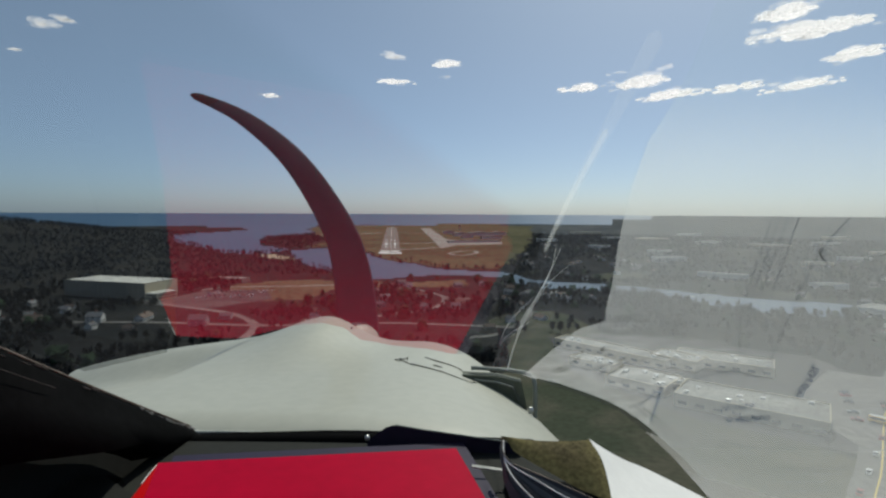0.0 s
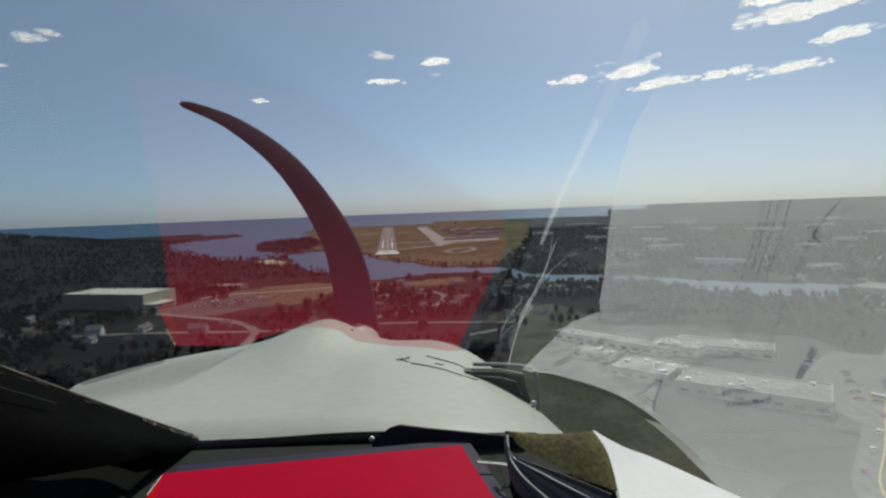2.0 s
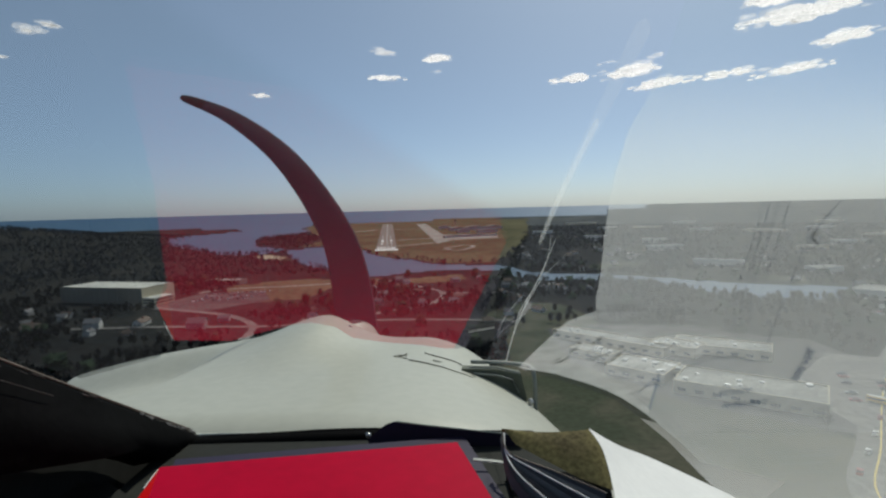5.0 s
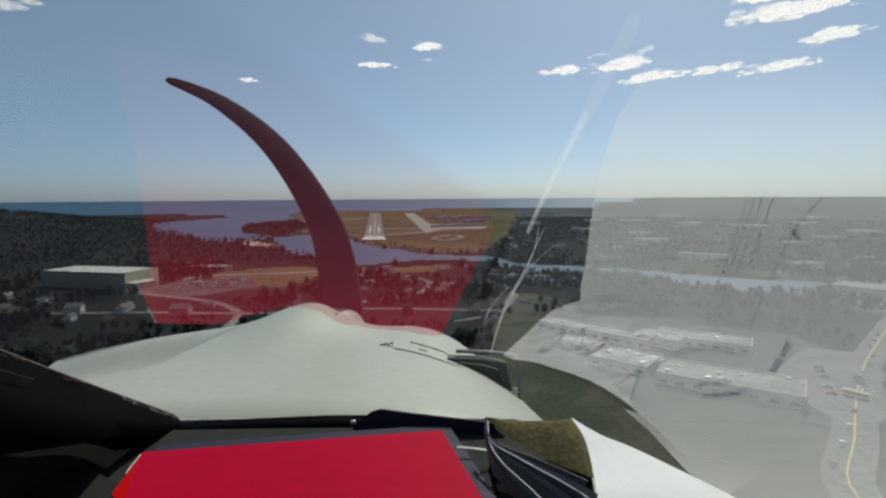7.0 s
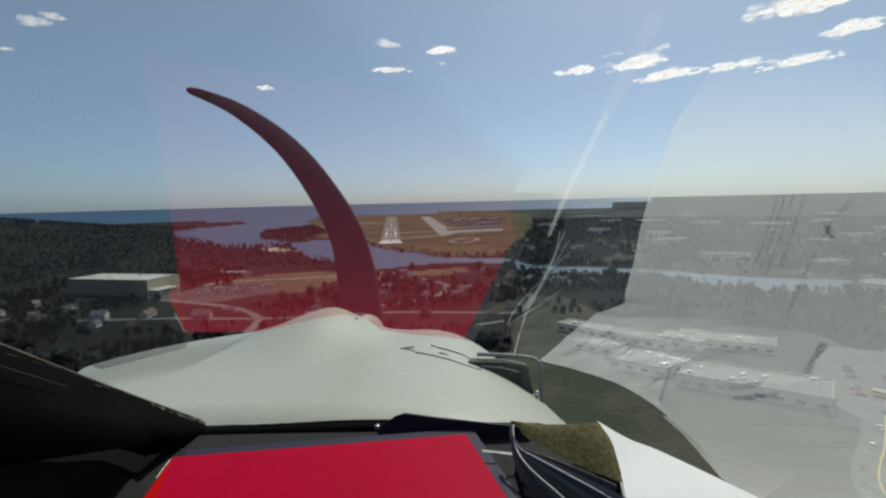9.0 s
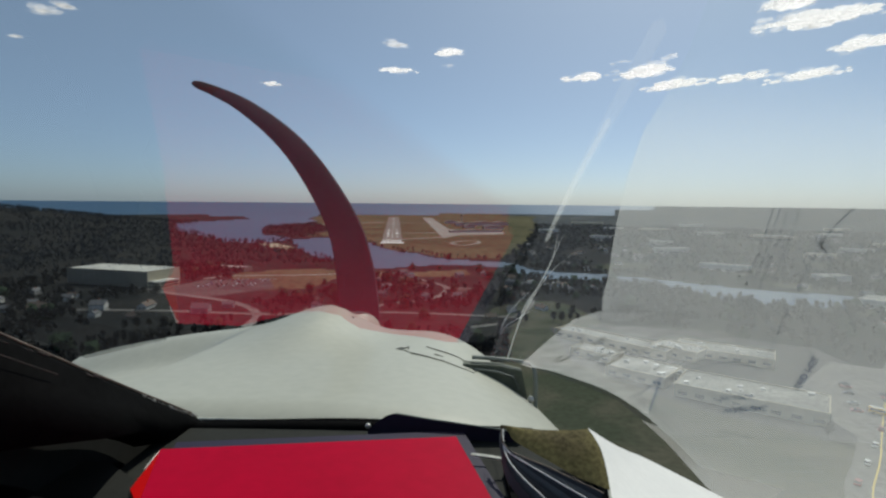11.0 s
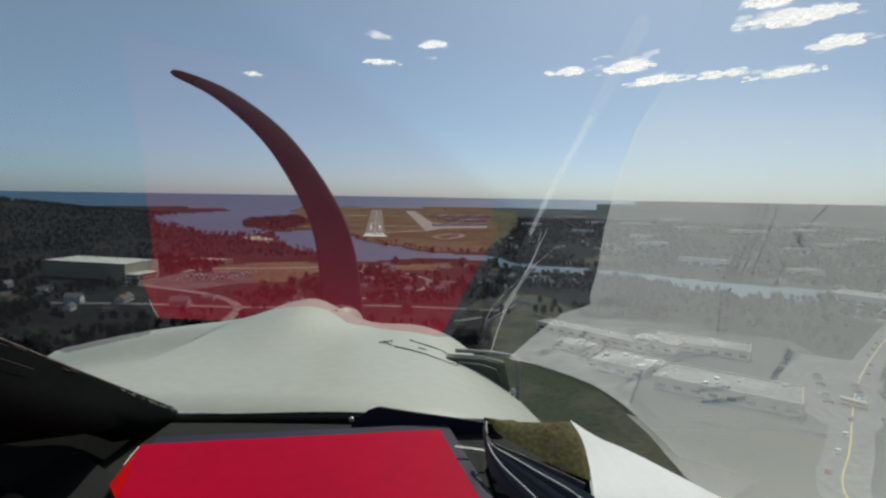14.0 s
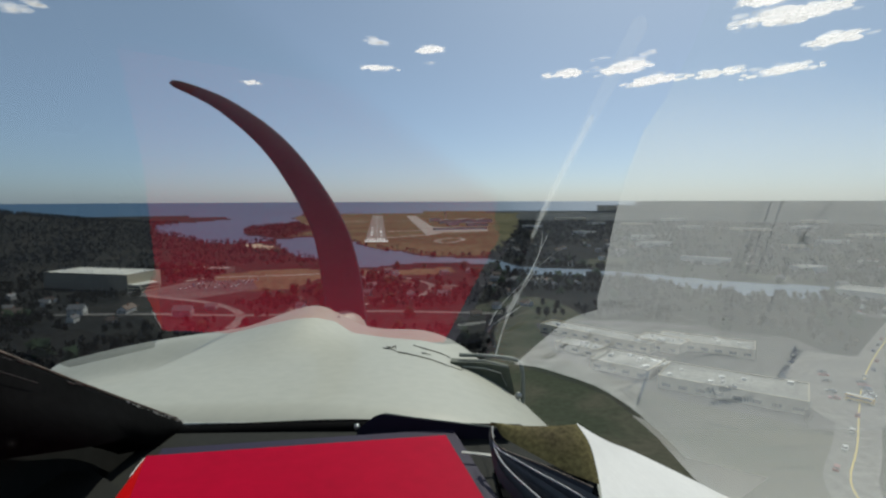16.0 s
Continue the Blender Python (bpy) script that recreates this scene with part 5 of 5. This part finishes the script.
def hangar(x, y, w_, d_, hi_, turn):
    """A wide hangar under a shallow pitched metal roof with sliding doors."""
    b_ = thing("hangar", pose(x, y, 0, 0, 0, turn), "grey metal aircraft hangar with sliding doors beside the apron", "hangar", "hangars by the apron")
    w2, d2 = w_ / 2, d_ / 2
    part("wall", boxed(-w2, w2, -d2, d2, 0, hi_), M_panel, b_)
    bm = bmesh.new()
    pr = [(-w2 - 0.6, hi_), (0, hi_ + d_ * 0.12), (w2 + 0.6, hi_)]
    a_, c_ = [bm.verts.new((x_, -d2 - 0.5, z_)) for x_, z_ in pr], [bm.verts.new((x_, d2 + 0.5, z_)) for x_, z_ in pr]
    bm.faces.new(a_)
    bm.faces.new(c_[::-1])
    for i in range(3):
        bm.faces.new((a_[i], c_[i], c_[(i + 1) % 3], a_[(i + 1) % 3]))
    bmesh.ops.recalc_face_normals(bm, faces=bm.faces)
    part("roof", bm, M_roofw, b_)
    n_ = max(2, int(w_ / 9))
    for i in range(n_):
        x_ = -w2 + (i + 0.5) * w_ / n_
        part("sliding_door", boxed(x_ - w_ / n_ * 0.46, x_ + w_ / n_ * 0.46, -d2 - 0.2, -d2, 0, hi_ * 0.8), M_metal, b_)


for spec in ((30, 1535, 160, 16, 6, 18), (-10, 1950, 60, 40, 10, 10), (60, 1990, 80, 40, 11, 10), (130, 2040, 60, 36, 10, 10), (-60, 2150, 50, 30, 9, 6), (90, 1760, 70, 24, 8, 14), (10, 1800, 40, 24, 8, 14)):
    hangar(*spec)
bm = boxed(-4, 4, -4, 4, 0, 22)
tower = thing("control_tower", pose(-20, 2500, 0), "pale airport control tower with a glazed cab", "tower")
part("shaft", bm, M_tanwall, tower)
part("cab", boxed(-6, 6, -6, 6, 22, 26), M_pane, tower, "dark glazed cab")
part("roof", boxed(-6.5, 6.5, -6.5, 6.5, 26, 27), M_roofw, tower)


# ---- vehicles ----
def car(paint, label):
    c_ = thing("car", pose(0, -950, 0), label, "car", "parked cars")
    bm = loft([[(x, y, z) for x, z in ((-0.88, 0.35), (-0.9, 0.7), (-0.82, 0.95), (0.82, 0.95), (0.9, 0.7), (0.88, 0.35))] for y in (-2.1, -2.2, 2.1, 2.2)])
    part("body", bm, paint, c_)
    bm = loft([[(-0.80, -1.7, 0.94), (0.80, -1.7, 0.94), (0.80, 1.0, 0.94), (-0.80, 1.0, 0.94)], [(-0.66, -1.2, 1.45), (0.66, -1.2, 1.45), (0.66, 0.3, 1.45), (-0.66, 0.3, 1.45)]])
    cab = part("cabin", bm, M_pane, c_, "dark glazed cabin")
    part("roof", boxed(-0.64, 0.64, -1.15, 0.25, 1.45, 1.5), paint, cab)
    for sx in (-0.8, 0.8):
        for y in (-1.35, 1.35):
            part("wheel", tube([(sx - 0.1, y, 0.33), (sx + 0.1, y, 0.33)], 0.33, 10), M_tyre, c_)
    return c_


CARS = [car(p, l) for p, l in zip(M_car, ("white car parked in a marked row", "silver car parked in a marked row", "black car parked in a marked row", "red car parked in a marked row", "blue car parked in a marked row"))]
first = [True] * 5


def park(x, y, turn):
    k = rnd.choice((0, 0, 1, 1, 2, 2, 3, 4))
    m = pose(x, y, 0.28, 0, 0, turn)
    if first[k]:
        CARS[k].matrix_world = m
        first[k] = False
    else:
        copy_thing(CARS[k], m)


for row in range(4):
    for i in range(13):
        if rnd.random() < 0.72:
            park(-272 + i * 4.6 + row * 2, 512 + row * 15 + i * 1.1, 14)
for row in range(3):
    for i in range(9):
        if rnd.random() < 0.75:
            park(168 + row * 13 + i * 2.4, 226 + i * 4.4 - row * 6, 62)
for row in range(4):
    for i in range(9):
        if rnd.random() < 0.8:
            park(312 + row * 10.5 + i * 4.2, 398 - row * 9.5 + i * 5.0, 40)
for i in range(12):
    park(125 + i * 13, 165 + i * 14.5 + rnd.uniform(-3, 3), -42)
for k in range(5):
    if first[k]:
        park(-250 + k * 5, 470, 14)
bus = thing("school_bus", pose(176, 222, 0.3, 0, 0, 40), "yellow school bus parked on pale paving", "bus")
part("body", boxed(-1.2, 1.2, -5, 5, 0.5, 3.0, bevel=0.2), M_busyellow, bus)
part("window_band", boxed(-1.23, 1.23, -4.2, 4.4, 1.8, 2.5), M_pane, bus)
part("roof", boxed(-1.0, 1.0, -4.8, 4.8, 3.0, 3.1), M_siding[0], bus)
for sx in (-1.05, 1.05):
    for y in (-3.2, 3.2):
        part("wheel", tube([(sx - 0.15, y, 0.5), (sx + 0.15, y, 0.5)], 0.5, 12), M_tyre, bus)


# ---- trees ----
def bare_crown(rnd_, twigs, high):
    """Twig triangles of a leafless crown, about a trunk's top; base at zero."""
    V, F = [], []
    for _ in range(twigs):
        a_, el = rnd_.uniform(0, 2 * math.pi), rnd_.uniform(0.1, 1.45)
        start = Vector((rnd_.gauss(0, 0.05), rnd_.gauss(0, 0.05), rnd_.uniform(0.22, 0.7))) * high
        d = Vector((math.cos(a_) * math.cos(el), math.sin(a_) * math.cos(el), math.sin(el)))
        ln = high * rnd_.uniform(0.22, 0.45) * (1.1 - start.z / high * 0.5)
        mid, end = start + d * ln * 0.6, start + d * ln + Vector((0, 0, ln * 0.15))
        s = d.orthogonal().normalized()
        s.rotate(Euler((0, 0, rnd_.uniform(0, 6))))
        w = high * rnd_.uniform(0.035, 0.075)
        k = len(V)
        V += [start, mid + s * w, end, mid - s * w]
        F += [(k, k + 1, k + 2), (k, k + 2, k + 3)]
    k = len(V)
    r_ = high * 0.018
    V += [Vector((r_, 0, 0)), Vector((-r_ / 2, r_, 0)), Vector((-r_ / 2, -r_, 0)), Vector((0, 0, high * 0.75))]
    F += [(k, k + 1, k + 3), (k + 1, k + 2, k + 3), (k + 2, k, k + 3)]
    return np.array([tuple(v) for v in V]), np.array(F)


def fir(rnd_, tiers, high):
    V, F = [], []
    for i in range(tiers):
        z0, r_ = high * (0.08 + 0.8 * i / tiers), high * 0.22 * (1 - i / tiers) + 0.3
        n_ = 7
        k = len(V)
        V.append((0, 0, z0 + high * 0.26))
        for j in range(n_):
            a_ = 2 * math.pi * (j + rnd_.random() * 0.6) / n_
            q = r_ * rnd_.uniform(0.7, 1.25)
            V.append((q * math.cos(a_), q * math.sin(a_), z0 + rnd_.uniform(-0.3, 0.3)))
        for j in range(n_):
            F.append((k, k + 1 + j, k + 1 + (j + 1) % n_))
    return np.array(V, float), np.array(F)


def scatter(name, templates, places, material, label, category):
    """One joined mesh of many trees: places are rows of x, y, scale, turn, template."""
    VV_, FF_, base = [], [], 0
    for x, y, s, a_, k in places:
        v, f = templates[int(k)]
        c_, n_ = math.cos(a_), math.sin(a_)
        z = float(land_height(np.array(x), np.array(y)))
        w = np.stack([x + s * (v[:, 0] * c_ - v[:, 1] * n_), y + s * (v[:, 0] * n_ + v[:, 1] * c_), z - 0.3 + s * v[:, 2]], -1)
        VV_.append(w)
        FF_.append(f + base)
        base += len(v)
    VV_, FF_ = np.concatenate(VV_), np.concatenate(FF_)
    return raw(name, VV_, FF_.ravel(), np.arange(len(FF_)) * 3, material, label, category, "stuff")


r2 = random.Random(5)
TEMPL = [bare_crown(r2, 46, 1.0) for _ in range(7)]
TEMPL_FAR = [bare_crown(r2, 15, 1.0) for _ in range(7)]
TEMPL_FIR = [fir(r2, 6, 1.0) for _ in range(5)]
NOGO = [COVE, FIELD, FIELD_B, LAWN_A, LAWN_B, LOT, CAMPUS, LAWN_D, LAWN_C]
ROADS = [[(-288, 566), (-276, 588), (-248, 598), (-186, 610), (-118, 634), (-60, 632)], [(-330, 505), (-260, 470), (-200, 440), (-160, 395), (-150, 340)], [(-330, 395), (-240, 400), (-150, 395), (-60, 410), (40, 400)],
         [(-90, 380), (-70, 440), (-30, 470), (-20, 540), (-60, 600)], [(-20, 540), (30, 530), (80, 560), (110, 600)], [(118, 90), (118, 145), (147, 185), (210, 262), (304, 357), (420, 470), (600, 700)]]


def near_road(x, y):
    out = np.zeros(len(x), bool)
    for pts in ROADS:
        for (x0, y0), (x1, y1) in zip(pts, pts[1:]):
            dx, dy = x1 - x0, y1 - y0
            t = np.clip(((x - x0) * dx + (y - y0) * dy) / (dx * dx + dy * dy), 0, 1)
            out |= np.hypot(x - x0 - t * dx, y - y0 - t * dy) < 9
    return out


def places_in(n_, r0, r1, a0, a1, size, templates, seed, gaps=0.0):
    g_ = np.random.RandomState(seed)
    a_ = np.radians(g_.uniform(a0, a1, n_))
    q_ = np.sqrt(g_.uniform(r0 * r0, r1 * r1, n_))
    x, y = q_ * np.sin(a_), q_ * np.cos(a_)
    bad = near_road(x, y) | (inside(x, y, SEA) & ~inside(x, y, ISLE))
    for poly in NOGO:
        bad |= inside(x, y, poly)
    af = inside(x, y, AIRFIELD)
    bad |= af
    bad |= inside(x, y, SPIT) | ((q_ > 2550) & (np.degrees(a_) < -38)) | ((q_ > 2850) & (np.degrees(a_) < -3) & ~inside(x, y, ISLE)) | ((q_ > 3200) & (np.degrees(a_) < 16.0) & ~inside(x, y, ISLE))
    for fx, fy, fr in FOOT:
        bad |= np.hypot(x - fx, y - fy) < fr + 2
    x, y = x[~bad], y[~bad]
    if gaps:
        keep = np.array([noise.noise(Vector((p * 0.008, q * 0.008, 1.5))) > gaps - 0.5 for p, q in zip(x, y)])
        x, y = x[keep], y[keep]
    m_ = len(x)
    return np.stack([x, y, g_.uniform(*size, m_), g_.uniform(0, 6.28, m_), g_.randint(0, len(templates), m_)], -1)


scatter("bare_woodland", TEMPL, places_in(8200, 230, 760, -52, 52, (5.5, 10.5), TEMPL, 1, 0.34), M_twig, "leafless brown winter trees between houses", "trees")
scatter("distant_woodland", TEMPL_FAR, places_in(21000, 740, 2100, -52, 52, (8, 14), TEMPL_FAR, 2, 0.15), M_twig_mid, "leafless woods round the bay, bluish with painted haze", "trees")
scatter("far_woodland", TEMPL_FAR, places_in(7000, 2000, 4300, -52, 54, (4, 8), TEMPL_FAR, 3, 0.3), M_twig_far, "far woods towards the horizon, paled by painted haze", "trees")
scatter("conifers", TEMPL_FIR, np.concatenate([places_in(220, 240, 760, -52, 52, (6, 12), TEMPL_FIR, 4), places_in(420, 700, 2000, -20, 52, (6, 11), TEMPL_FIR, 6)]), M_conif, "dark green conifers scattered among bare trees", "trees")


# single trees that stand apart: tapered trunk, limbs and a crown of bare twigs
def bare_tree(seed, high):
    r_ = random.Random(seed)
    t_ = thing("bare_tree", pose(0, -900, 0), "leafless winter tree with a spreading crown of bare twigs", "tree", "single trees round the houses and school")
    part("trunk", tube([(0, 0, -0.5), (0.1, 0, high * 0.2), (0.15, 0.1, high * 0.45), (0.1, 0.1, high * 0.7)], high * 0.026, 7, 0.35), M_bark, t_, "grey-brown tapered trunk")
    for k in range(5):
        a_, z0 = k * 1.3 + r_.uniform(0, 0.6), high * r_.uniform(0.25, 0.5)
        out = high * r_.uniform(0.2, 0.3)
        part("limb", tube([(0.1, 0.05, z0), (math.cos(a_) * out * 0.5, math.sin(a_) * out * 0.5, z0 + out * 0.6), (math.cos(a_) * out, math.sin(a_) * out, z0 + out * 1.3)], high * 0.011, 5, 0.4), M_bark, t_)
    v, f = bare_crown(r_, 120, high)
    me = bpy.data.meshes.new("crown")
    me.from_pydata([tuple(map(float, p)) for p in v], [], [tuple(map(int, q)) for q in f])
    me.materials.append(M_twig)
    crown = new("crown", me)
    crown.parent = t_
    return t_


SINGLE = [bare_tree(3, 8.0), bare_tree(4, 9.5), bare_tree(5, 7.0)]
r3 = random.Random(9)
spots = []
for n_, x0, x1, y0, y1 in ((16, 205, 252, 290, 352), (10, 175, 240, 345, 372), (16, -320, -180, 330, 372), (8, -150, -20, 330, 365), (8, 40, 90, 380, 440), (6, 225, 300, 250, 290)):
    made = tries = 0
    while made < n_ and tries < 300:
        tries += 1
        x, y = r3.uniform(x0, x1), r3.uniform(y0, y1)
        if free(x, y, 3) and not near_road(np.array([x]), np.array([y]))[0] and all((x - a) ** 2 + (y - c) ** 2 > 16 for a, c in spots):
            spots.append((x, y))
            made += 1
for i, (x, y) in enumerate(spots):
    m = pose(x, y, 0, 0, 0, r3.uniform(0, 360))
    if i < 3:
        SINGLE[i].matrix_world = m
    else:
        copy_thing(SINGLE[i % 3], m)
